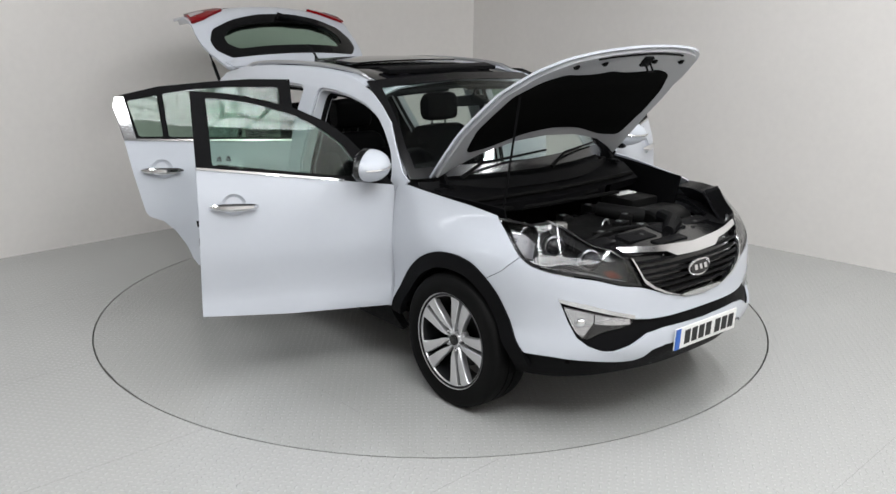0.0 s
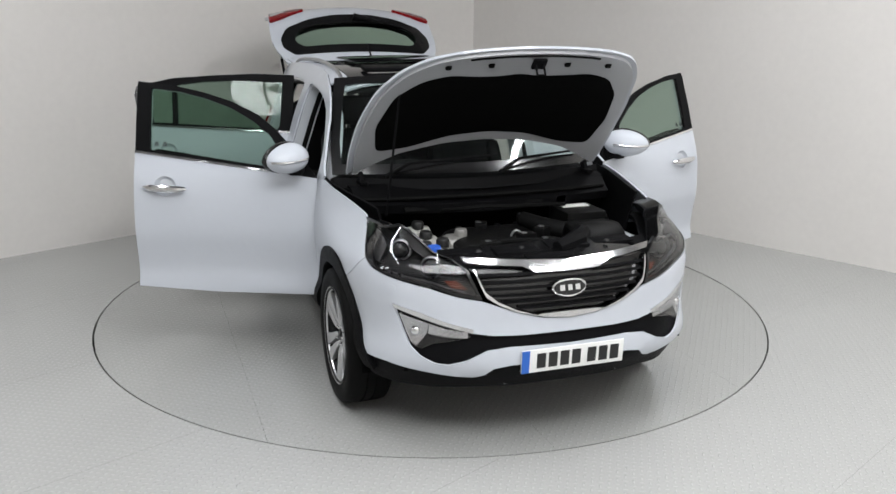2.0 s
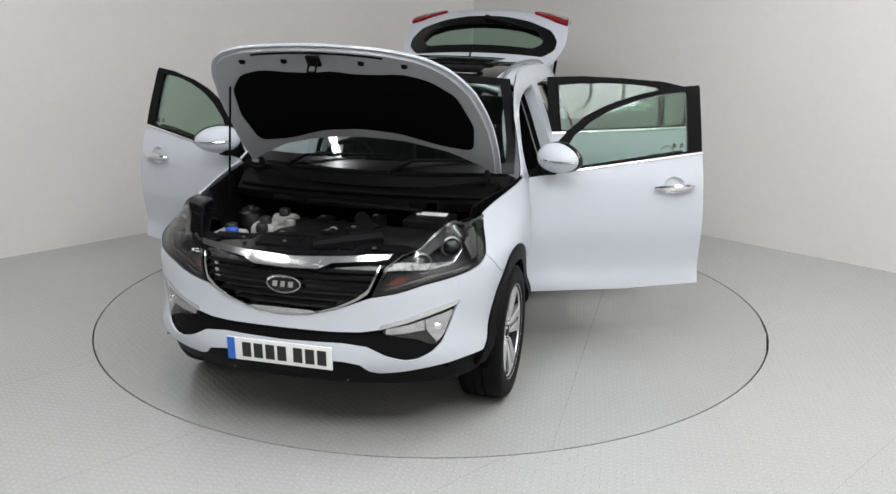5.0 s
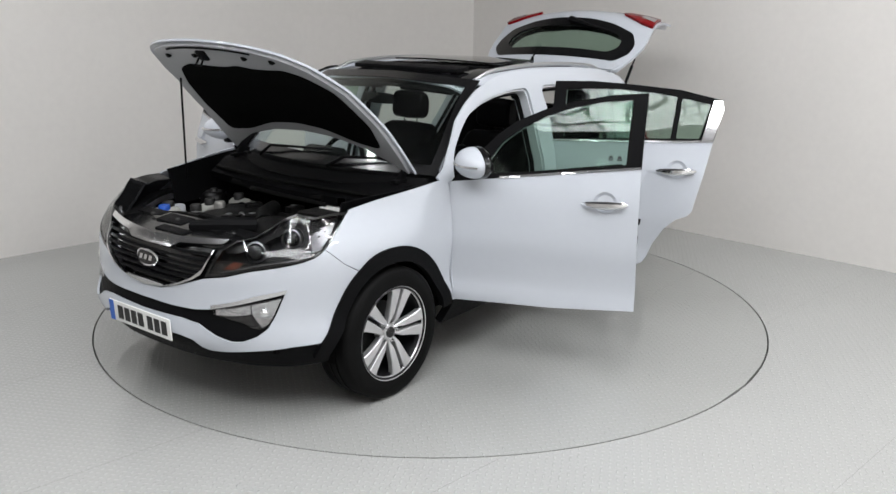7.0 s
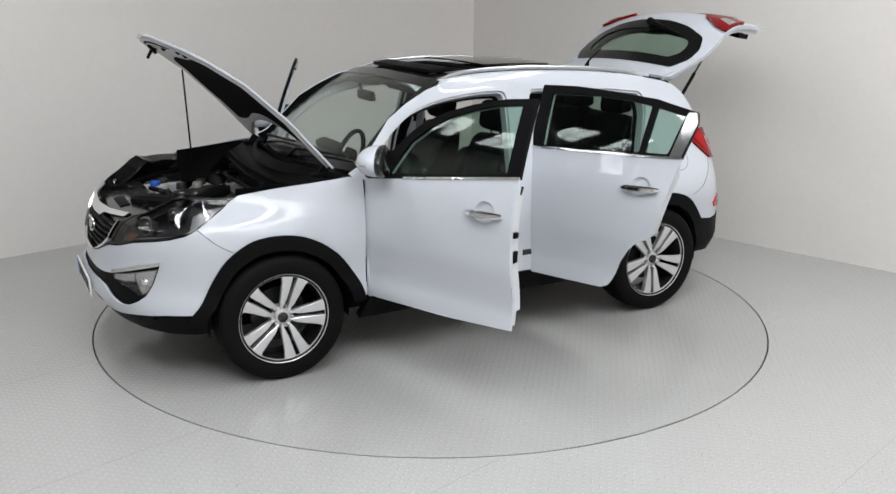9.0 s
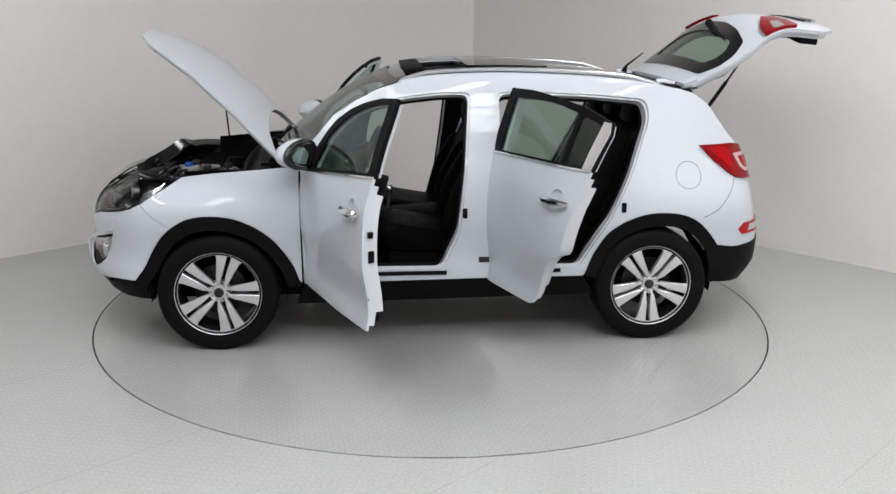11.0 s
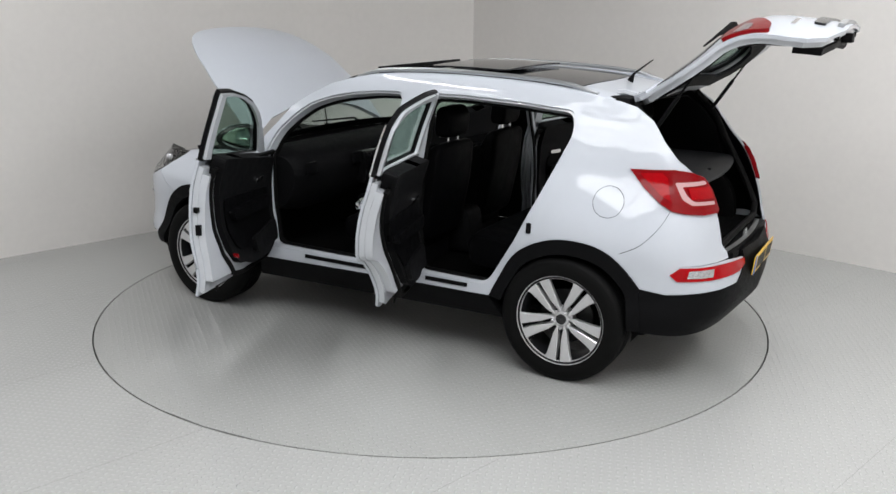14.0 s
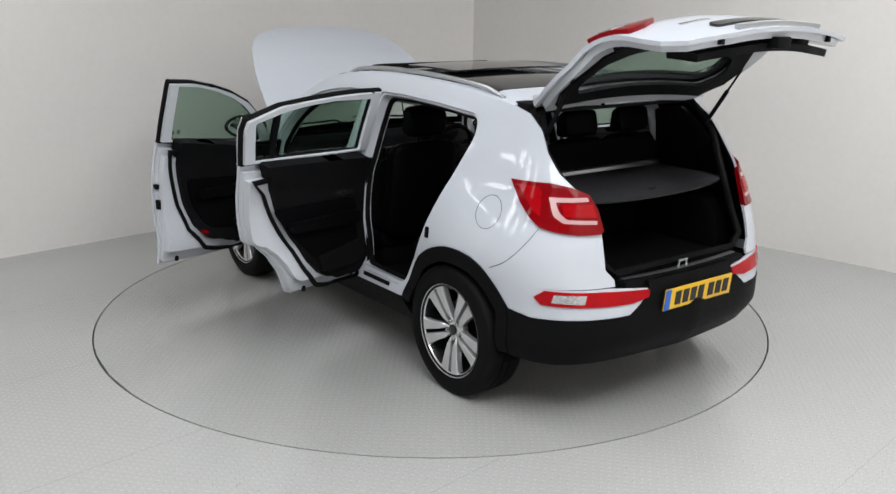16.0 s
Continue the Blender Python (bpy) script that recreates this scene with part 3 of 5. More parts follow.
        mid = [(c[0] + (a - c[0]) * .8, .70 + (b - .70) * .55) for a, b in card]
        both("card_insert", moved(sheet(rounded(mid, .07), (), d0=.118, d1=.132, step=.06), m), LEATHER, pair, "black padded door insert")
        pocket = [(card[0][0] + .06, .56), (card[0][0] + .40, .56), (card[0][0] + .44, .65), (card[0][0] + .06, .68)]
        both("door_pocket", moved(sheet(rounded(pocket, .03), (), d0=.12, d1=.155, step=.06), m), TRIM, pair, "black door pocket")
        plug = 2.97 if name == "front_door" else 3.63
        both("mounting_plug", moved(sheet(rounded([(plug - .012, .49), (plug + .012, .49), (plug + .012, .515), (plug - .012, .515)], .01), (), d0=.08, d1=.09, step=.03), m), RUBBER, pair)
        arm = [(c[0] - .33, .80), (c[0] + .22, .84), (c[0] + .24, .90), (c[0] - .33, .885)]
        both("armrest", moved(sheet(rounded(arm, .03), (), d0=.10, d1=.17, step=.05), m), LEATHER, pair, "black padded armrest")
        pull = [(c[0] - .30, .985), (c[0] - .19, .985), (c[0] - .19, 1.015), (c[0] - .30, 1.015)]
        both("inner_handle", moved(sheet(rounded(pull, .014), (), d0=.116, d1=.135, step=.03), m), CHROME, pair, "chrome inner door handle")
        both("window_frame", moved(sheet(upper, holes, d0=.002, d1=.026, step=.03), m), CLAD, pair, "black window frame")
        whole = holes[0] if name == "front_door" else rounded([(3.14, 1.23), (3.125, 1.53), (3.45, 1.542), (3.65, 1.533), (3.83, 1.512), (4.035, 1.473), (3.985, 1.268)], .015)
        both("inner_frame", moved(sheet([(a, max(b, whole[0][1] - .02)) for a, b in offset(upper, -.012)], (whole,), d0=.027, d1=.044, step=.04), m), SHELL, pair, "white inner window frame")
        for h in holes:
            big = [(np.mean([q[0] for q in h]) + (a - np.mean([q[0] for q in h])) * 1.03, np.mean([q[1] for q in h]) + (b - np.mean([q[1] for q in h])) * 1.04) for a, b in h]
            for o in both("window_pane", moved(sheet(big, (), d0=.008, d1=.013, step=.06), m), TINT, pair, "green tinted window pane"):
                o.visible_shadow = False
        if name == "front_door":
            for a in (2.86, 2.905):
                both("etched_mark", moved(sheet([(a, 1.248), (a + .026, 1.25), (a + .018, 1.272), (a + .006, 1.272)], ([(a + .007, 1.253), (a + .019, 1.254), (a + .013, 1.266)],), d0=.0065, d1=.0075, step=.03), m), SHADE, pair, "small etched mark on the pane")
        strip = [(s0 + .27 if name == "front_door" else s0, z0 + (.033 if name == "front_door" else 0) - .002), (s1, z1 - .002), (s1, z1 + .009), (s0 + .27 if name == "front_door" else s0, z0 + (.033 if name == "front_door" else 0) + .009)]
        both("belt_strip", moved(sheet(strip, (), d0=-.006, d1=.01, step=.05), m), CHROME, pair, "chrome waist strip")
        # lock, grommet and courtesy reflector on the shut face and trim
        e = (3.045, .83) if name == "front_door" else (3.905, .86)
        both("door_lock", moved(sheet([(e[0] - .035, e[1] - .035), (e[0] - .004, e[1] - .03), (e[0] - .002, e[1] + .03), (e[0] - .03, e[1] + .03)], (), d0=.035, d1=.065, step=.03), m), CLAD, pair, "black door lock")
        both("grommet", moved(sheet([(e[0] - .02, e[1] + .10), (e[0] + .002, e[1] + .10), (e[0] + .006, e[1] + .13), (e[0] - .02, e[1] + .13)], (), d0=.03, d1=.055, step=.03), m), RUBBER, pair)
        if name == "front_door":
            both("courtesy_reflector", moved(sheet(rounded([(2.74, .585), (2.79, .60), (2.80, .625), (2.745, .61)], .008), (), d0=.118, d1=.127, step=.03), m), RED_DARK, pair, "small red reflector")
        # outside handle in its cup
        bm = bmesh.new()
        pts = [hull(hs[0] - .117 + .234 * k / 10, hs[1] - .004 + .008 * k / 10) for k in range(11)]
        tube(bm, [Vector(p) + Vector((0, .012 + .022 * math.sin(math.pi * k / 10) ** .6, 0)) for k, p in enumerate(pts)], [.009 + .012 * math.sin(math.pi * k / 10) ** .5 for k in range(11)], 8)
        both("door_handle", moved(bm, m), CHROME, pair, "chrome grab handle")
        both("handle_cup", moved(sheet(cup, (), dish, 0, .006, .014), m), WHITE, pair, "hollow behind the handle")
        if name == "rear_door":
            both("quarter_trim", moved(sheet([(4.0, 1.257), (4.068, 1.26), (4.115, 1.44), (4.10, 1.49), (4.05, 1.492)], (), d0=-.006, d1=.022, step=.03), m), CHROME, pair, "chrome quarter window end")
        if name == "front_door":
            # mirror
            bm = bmesh.new()
            bmesh.ops.create_uvsphere(bm, u_segments=20, v_segments=12, radius=1)
            for v in bm.verts:
                x, y, z = v.co
                v.co = Vector((.725 + (x * .11 if x > 0 else x * .035), 1.045 + y * .14, 1.205 + z * .083 * (1 - .12 * y)))
            m2 = Matrix.Translation((-.10, 0, -.015)) @ m @ Matrix.Translation((0, 0, .028)) @ about((.725, 1.0, 0), "Z", 34)
            both("mirror_housing", moved(bm.copy(), m2), WHITE, pair, "white door mirror with lamp strip", angle=60)
            b2 = bm.copy()
            for v in b2.verts:
                v.co = Vector((.69 + (v.co.x - .725) * .62, 1.045 + (v.co.y - 1.045) * 1.03, 1.205 + (v.co.z - 1.205) * 1.04))
            both("mirror_rim", moved(b2.copy(), m2), GLOSS, pair, "black mirror rim", angle=60)
            for v in b2.verts:
                v.co = Vector((.664 + (v.co.x - .69) * .12, 1.045 + (v.co.y - 1.045) * .78, 1.205 + (v.co.z - 1.205) * .74))
            both("mirror_glass", moved(b2, m2), MIRROR, pair, "mirror glass", angle=60)
            b3 = bmesh.new()
            tube(b3, [(.725 + .110 * math.cos(math.asin(min(1, abs(k / 8 * 2 - 1)) * .96)), 1.045 + .135 * (k / 8 * 2 - 1), 1.205) for k in range(2, 9)], .008, 6)
            both("indicator_strip", moved(b3, m2), CHROME, pair, "chrome and clear indicator strip")
            b4 = bmesh.new()
            box(b4, .68, .75, .84, .96, 1.12, 1.16, .012)
            both("mirror_foot", moved(b4, m), CLAD, pair, "black mirror foot")
            bm.free()


def bonnet_map(x, y):
    z = float(np.interp(x, (.88, 1.3, 1.6, 1.8, 1.92, 2.03), (1.12, 1.105, 1.06, .995, .94, .875)))
    return (x, y, z + .045 * (1 - (y / .72) ** 2))


def bonnet():
    m = Matrix.Translation((.02, 0, -.005)) @ about((.90, 0, 1.12), "Y", -50)
    half = [(.94, .755), (1.15, .765), (1.4, .75), (1.6, .71), (1.75, .655), (1.87, .575), (1.95, .47), (2.0, .30)]
    whole = half + [(2.02, 0)] + [(x, -y) for x, y in half[::-1]]
    poly = [tuple(q) for q in spline(whole, 4)] + [(1.0, -.66), (1.08, -.5), (1.135, -.25), (1.15, 0), (1.135, .25), (1.08, .5), (1.0, .66)]
    b = part("bonnet", moved(sheet(poly, (), bonnet_map, 0, .012, .05), m), WHITE, car, "white bonnet propped up")
    lin = [(1.45 + (x - 1.45) * .97, y * .965) for x, y in poly]
    pad = [(1.14, .45), (1.13, .63), (1.34, .665), (1.58, .615), (1.72, .51), (1.765, .38), (1.74, .24), (1.735, .10), (1.76, 0)]
    pad = rounded(pad + [(x, -y) for x, y in pad[-2::-1]] + [(1.21, -.22), (1.23, 0), (1.21, .22)], .05)
    part("lining", moved(sheet(lin, (pad,), bonnet_map, .013, .03, .05), m), GREYM, b, "pale grey painted underside")
    part("insulation_pad", moved(sheet(pad, (), bonnet_map, .02, .034, .06), m), CARPET, b, "black felt insulation pad")
    edge = [(1.985, .36), (2.0, .30), (2.015, .15), (2.02, 0), (2.015, -.15), (2.0, -.30), (1.985, -.36)]
    bm = bmesh.new()
    tube(bm, [Vector(bonnet_map(x * .972, y * .93)) - Vector((0, 0, .035)) for x, y in edge], .008, 6)
    part("bonnet_seal", moved(bm, m), RUBBER, b, "black rubber seal")
    bm = bmesh.new()
    tube(bm, [(1.93, -.02, .90), (1.91, -.02, .85), (1.91, .02, .85), (1.93, .02, .90)], .006, 6)
    box(bm, 1.90, 1.96, -.035, .035, .895, .91, .005)
    part("latch", moved(bm, m), CLAD, b, "black bonnet latch striker")
    for y in (-.42, -.2, .2, .42):
        bm = bmesh.new()
        box(bm, 1.845, 1.87, y - .014, y + .014, bonnet_map(1.86, y)[2] - .045, bonnet_map(1.86, y)[2] - .02, .005)
        part("rubber_stop", moved(bm, m), RUBBER, b)
    bm = bmesh.new()
    top = m @ Vector((1.62, -.60, 1.02))
    tube(bm, [(1.42, -.66, 1.0), (1.425, -.655, 1.05), top], .006, 8)
    part("prop_rod", bm, CLAD, car, "thin black bonnet prop")
    for y in (-.68, .68):
        bm = bmesh.new()
        box(bm, .92, 1.06, y - .02, y + .02, 1.085, 1.105, .004)
        box(bm, .98, 1.02, y - .012, y + .012, 1.09, 1.15, .004, about((1.0, 0, 1.1), "Y", -35))
        part("bonnet_hinge", bm, CLAD, car, "dark hinge")


def tail_closed(y, z):
    """The rim of the boot opening."""
    x = float(np.interp(z, (.60, .66, .74, .84, 1.0, 1.08, 1.19, 1.34, 1.42, 1.52, 1.6), (-2.035, -2.065, -2.08, -2.065, -1.985, -1.935, -1.855, -1.765, -1.705, -1.615, -1.54)))
    return (x - .09 * (1 - (y / .65) ** 2), y, z)


GATE = spline([(-1.56, 1.55), (-1.62, 1.575), (-1.70, 1.63), (-1.815, 1.712), (-1.925, 1.795), (-1.985, 1.85), (-2.07, 1.893), (-2.18, 1.912), (-2.32, 1.90), (-2.43, 1.885), (-2.55, 1.865)], 6)
GATE_V = np.concatenate([[0], np.cumsum(np.hypot(*np.diff(GATE, axis=0).T))])
GATE_V /= GATE_V[-1]


def tail_map(y, z):
    """The raised tailgate's skin; z is the height that a place has when it is shut."""
    v = float(np.interp(-z, (-1.6, -1.5, -1.19, -1.17, -.985, -.6), (0, .13, .45, .50, .70, 1.0)))
    crown = .085 * (1 - (y / .68) ** 2)
    return (float(np.interp(v, GATE_V, GATE[:, 0])) + crown * .45 * (1 - v), y, float(np.interp(v, GATE_V, GATE[:, 1])) + crown * min(1, .25 + v * 2))


def mirror_poly(half):
    return half + [(-y, z) for y, z in half[::-1]]


def tailgate():
    m = Matrix.Identity(4)
    poly = mirror_poly([(.56, 1.60), (.62, 1.57), (.675, 1.45), (.70, 1.34), (.70, 1.22), (.69, 1.10), (.685, .98), (.68, .86), (.665, .775), (.59, .68), (.36, .62)])
    win = rounded(mirror_poly([(.52, 1.50), (.595, 1.42), (.60, 1.33), (.54, 1.24), (.38, 1.20), (.15, 1.19)]), .03)
    t = part("tailgate", moved(sheet(poly, (win,), tail_map, 0, .02, .045), m), WHITE, car, "white tailgate raised open")
    grow = lambda pl, ky, kz, c: [(y * ky, c + (z - c) * kz) for y, z in pl]
    part("inner_frame", moved(sheet(grow(poly, .96, .95, 1.15), (grow(win, .97, .95, 1.35),), tail_map, .022, .055, .05), m), SHELL, t, "white painted inner frame")
    low = rounded(mirror_poly([(.60, 1.15), (.585, .95), (.55, .85), (.36, .78)]), .04)
    part("trim_panel", moved(sheet(low, (), tail_map, .053, .08, .06), m), TRIM, t, "black inner trim panel")
    up = mirror_poly([(.55, 1.53), (.63, 1.43), (.63, 1.32), (.57, 1.20), (.40, 1.165), (.15, 1.16)])
    part("window_trim", moved(sheet(up, (grow(win, .90, .78, 1.34),), tail_map, .05, .07, .05), m), TRIM, t, "black window surround")
    g = part("rear_window", moved(sheet(grow(win, 1.01, 1.02, 1.345), (), tail_map, .004, .009, .07), m), TINT, t, "tinted rear window")
    g.visible_shadow = False
    part("window_border", moved(sheet(grow(win, 1.05, 1.08, 1.345), (grow(win, .86, .66, 1.335),), tail_map, -.004, .012, .045), m), GLOSS, t, "black glass border")
    for sg in (1, -1):
        lamp = [(sg * y, z) for y, z in ((.69, 1.17), (.672, 1.06), (.658, .985), (.55, .99), (.43, 1.03), (.38, 1.075), (.46, 1.11), (.58, 1.155))]
        lo = part("tailgate_lamp", moved(sheet(rounded(lamp, .02), (), tail_map, -.02, .01, .03), m), RED_DARK, t, "red tail lamp")
        part("lamp_core", moved(sheet(rounded([(sg * y, z) for y, z in ((.672, 1.12), (.662, 1.06), (.56, 1.055), (.54, 1.09))], .012), (), tail_map, -.025, -.01, .03), m), CLEAR, lo, "pale lamp core")
    part("spoiler", moved(sheet(mirror_poly([(.58, 1.595), (.615, 1.54), (.45, 1.525), (.2, 1.53)]), (), tail_map, -.012, .025, .05), m), WHITE, t, "white roof spoiler")
    part("handle_trim", moved(sheet(rounded(mirror_poly([(.34, .80), (.34, .735)]), .02), (), tail_map, -.012, .004, .04), m), GLOSS, t, "gloss black handle trim")
    part("number_lamp_bar", sheet(mirror_poly([(.30, .675), (.30, .645)]), (), tail_map, -.02, .004, .05), SATIN, t, "satin bar over the plate")
    part("lower_trim", sheet(mirror_poly([(.54, .86), (.50, .70), (.28, .66)]), (), tail_map, .08, .115, .06), CLAD, t, "black lower trim edge")
    bm = bmesh.new()
    p = Vector(tail_map(0, .66))
    box(bm, p.x - .04, p.x + .04, -.05, .05, p.z - .10, p.z - .05, .008)
    part("tailgate_lock", bm, CLAD, t, "black lock")
    for y in (.40, -.40):
        bm = bmesh.new()
        p = Vector(tail_map(y, .66))
        box(bm, p.x - .012, p.x + .012, y - .012, y + .012, p.z - .05, p.z - .01, .004)
        part("rubber_stop", bm, RUBBER, t)
    bm = bmesh.new()
    tube(bm, [Vector(tail_map(0, 1.20)) + Vector((.02, 0, .02)), Vector(tail_map(.2, 1.235)) + Vector((.025, 0, .015)), Vector(tail_map(.42, 1.27)) + Vector((.02, 0, .01))], [.03, .009, .005], 6)
    part("rear_wiper", moved(bm, m), CLAD, t, "black rear wiper")
    for y0, y1 in ((.22, .42), (-.40, -.30)):
        part("badge_bar", moved(sheet([(y0, .885), (y1, .885), (y1, .91), (y0, .91)], (), tail_map, -.004, .002, .03), m), CHROME, t, "plain chrome badge bar")
    for sg in (1, -1):
        bm = bmesh.new()
        a, b = Vector((-1.69, sg * .62, 1.40)), Vector(tail_map(sg * .64, 1.26)) - Vector((0, 0, .05))
        tube(bm, [a, a.lerp(b, .55)], .012, 8)
        tube(bm, [a.lerp(b, .55), b], .006, 8)
        part("gas_strut", bm, CLAD, car, "black gas strut")
        bm = bmesh.new()
        tube(bm, [(-1.42, sg * .45, 1.57), (-1.46, sg * .45, 1.575), Vector(tail_map(sg * .45, 1.57)) - Vector((0, 0, .03))], .018, 6)
        part("tailgate_hinge", bm, SHELL, car, "white hinge")
    bm = bmesh.new()
    tube(bm, [(-1.34, 0, 1.60), (-1.36, 0, 1.645), (-1.47, 0, 1.73)], [.022, .008, .003], 6)
    part("aerial", bm, CLAD, car, "short black aerial")


def bumpers():
    # front: white skin with the openings cut out
    top = [q for q in ARCH_F if q[0] < 1.255 and q[1] > .46] + [(1.262, .756), (1.177, .806), (1.08, .890), (1.02, .861), (.94, .84), (.825, .822), (.69, .803), (.55, .768), (.434, .750), (.416, .745), (.279, .70), (.133, .662)]
    low = [(1.03, .435), (.94, .435), (.89, .435), (.80, .425), (.677, .415), (.55, .40), (.47, .395), (.42, .41), (.38, .445), (.30, .46), (.235, .462)]
    poly = top + [(0, .652)] + [(-s, z) for s, z in top[::-1]] + [(-s, z) for s, z in low] + [(0, .462)] + low[::-1]
    fog = [(.870, .710), (.82, .60), (.775, .53), (.72, .492), (.65, .465), (.588, .460), (.50, .485), (.407, .531), (.30, .545), (.236, .545)]
    up = [(.236, .592), (.385, .594), (.467, .604), (.58, .635), (.70, .665)]
    hole = fog + [(0, .54)] + [(-s, z) for s, z in fog[::-1]] + [(-s, z) for s, z in up[::-1]] + [(0, .592)] + up
    part("front_bumper", sheet(poly, (hole,), d1=.012, step=.035), WHITE, car, "white front bumper")
    part("bumper_insert", sheet([(s * 1.01, z + (.005 if z > .56 else -.005)) for s, z in hole], (), d0=.02, d1=.05, step=.05), CLAD, car, "black bumper opening with bars")
    lowclad = [(1.12, .43), (1.06, .425), (.94, .44), (.80, .43), (.677, .42), (.47, .40), (.38, .45), (.235, .467)]
    bot = [(1.12, .30), (.9, .30), (.6, .31), (.3, .315)]
    part("front_apron", sheet(lowclad + [(0, .467)] + [(-s, z) for s, z in lowclad[::-1]] + [(-s, z) for s, z in bot] + [(0, .315)] + bot[::-1], (), d0=.012, d1=.04, step=.045), CLAD, car, "matt black front apron")
    bm = bmesh.new()
    box(bm, 2.06, 2.12, -.30, .30, .33, .36, .01)
    part("skid_strip", bm, SATIN, car, "silver skid strip under the bumper")
    # fog lamps
    lamp = [(.845, .675), (.79, .575), (.755, .53), (.72, .525), (.66, .555), (.55, .572), (.485, .585), (.49, .605), (.60, .625), (.72, .652)]
    both("fog_lamp", sheet(lamp, (), d0=.012, d1=.04, step=.03), DARK_ALLOY, car, "clear front fog lamp in a dark housing")
    both("fog_strip", sheet([(.69, .595), (.60, .585), (.50, .582), (.50, .608), (.60, .622), (.69, .642)], (), d0=.004, d1=.02, step=.03), CLEAR, car, "clear side lamp")
    both("fog_lens", sheet([(.845, .675), (.80, .585), (.775, .55), (.745, .535), (.695, .60), (.695, .642)], (), d0=.006, d1=.02, step=.03), CLEAR, car, "clear faceted lens")
    strip = [(.875, .72), (.865, .70), (.70, .66), (.58, .63), (.475, .605), (.475, .625), (.60, .655), (.72, .69)]
    both("chrome_strip", sheet(strip, (), d0=-.006, d1=.01, step=.03), CHROME, car, "chrome strip over the fog lamp")
    for o in both("fog_cover", sheet(lamp, (), d0=-.001, d1=.003, step=.03), LENS, car, "clear fog lamp cover"):
        o.visible_shadow = False
    for s0, z0 in ((.755, .60),):
        bm = bmesh.new()
        p = Vector(hull(s0, z0))
        bmesh.ops.create_uvsphere(bm, u_segments=16, v_segments=10, radius=.026, matrix=Matrix.Translation(p - Vector((.014, .01, 0))))
        both("fog_bulb", bm, CHROME, car, "round fog lamp reflector")
    # grille: chrome ring, black slats
    ring = [(.546, .922), (.481, .888), (.43, .79), (.416, .768), (.36, .735), (.279, .703), (.133, .668)]
    g_out = [(.546, .93)] + ring[1:] + [(0, .656)] + [(-s, z) for s, z in ring[::-1][:-1]] + [(-.546, .93), (0, .905)]
    ri = [(.512, .908), (.468, .878), (.42, .79), (.36, .748), (.27, .709), (.17, .679), (.14, .684)]
    g_in = ri + [(0, .686)] + [(-s, z) for s, z in ri[::-1]] + [(-.23, .89), (-.165, .864), (0, .86), (.165, .864), (.23, .89)]
    grille = part("grille", sheet(g_out, (g_in,), d0=-.008, d1=.015, step=.03), CHROME, car, "chrome-framed black grille")
    part("grille_back", sheet(g_in, (), d0=.035, d1=.045, step=.06), GLOSS, grille)
    for z in (.715, .745, .775, .805, .835, .865):
        w = float(np.interp(z, (.70, .718, .75, .79, .875, .90), (.16, .27, .35, .41, .46, .49)))
        w0 = .16 if z > .85 else 0
        for a, b in (((-w, -w0), (w0, w)) if w0 else ((-w, w),)):
            part("slat", sheet([(a, z - .007), (b, z - .007), (b, z + .006), (a, z + .006)], (), d0=.008, d1=.04, step=.06), CLAD, grille)
    bm = bmesh.new()
    p = Vector(hull(0, .79)) + Vector((.004, 0, 0))
    ring_pts = [p + Vector((-.012 * abs(math.cos(k * math.pi / 16)), .082 * math.cos(k * math.pi / 16), .04 * math.sin(k * math.pi / 16))) for k in range(32)]
    tube(bm, ring_pts, .006, 6, closed=True)
    part("badge", bm, CHROME, grille, "chrome oval badge ring")
    oval = [(.076 * math.cos(k * math.pi / 12), .79 + .034 * math.sin(k * math.pi / 12)) for k in range(24)]
    part("badge_plate", sheet(oval, (), d0=-.002, d1=.03, step=.03), GLOSS, grille, "black oval badge plate")
    for y in (-.04, 0, .04):
        part("badge_bar", sheet([(y - .012, .778), (y + .012, .778), (y + .012, .802), (y - .012, .802)], (), d0=-.005, d1=0, step=.03), CHROME, grille)
    # headlamps
    hl = [(.434, .757), (.55, .775), (.69, .811), (.825, .83), (.94, .848), (1.02, .868), (1.09, .895), (1.23, .985), (1.315, 1.03), (1.20, 1.035), (1.095, 1.03), (.98, 1.05), (.90, 1.03), (.813, 1.0), (.70, .95), (.584, .925), (.50, .88)]
    h = both("headlamp", sheet(hl, (), d0=.075, d1=.09, step=.04), DARK_ALLOY, car, "clear headlamp with dark interior")
    rim_in = [(np.mean([q[0] for q in hl]) + (a - np.mean([q[0] for q in hl])) * .95, .93 + (b - .93) * .9) for a, b in hl]
    both("lamp_rim", sheet(hl, (rim_in,), d0=.0, d1=.08, step=.04), GLOSS, h, "black lamp rim")
    for o in both("lens", sheet(hl, (), d0=.002, d1=.007, step=.04), LENS, h, "clear lens"):
        o.visible_shadow = False
    for s0, z0, r in ((.70, .878, .052), (.895, .935, .05)):
        bm = bmesh.new()
        p = Vector(hull(s0, z0)) - Vector((.055, .03, 0))
        n = Vector((.85, .5, .1)).normalized()
        mm = Matrix.Translation(p) @ n.to_track_quat("Y", "Z").to_matrix().to_4x4()
        lathe(bm, [(r, -.03), (r, .012), (r * .86, .016), (r * .8, 0)], n=24, m=mm)
        both("projector_ring", bm, LAMP_IN, h, "chrome projector ring")
        bm = bmesh.new()
        bmesh.ops.create_uvsphere(bm, u_segments=18, v_segments=10, radius=r * .8, matrix=mm)
        both("projector", bm, ROOFGLASS, h, "glass projector lens", angle=60)
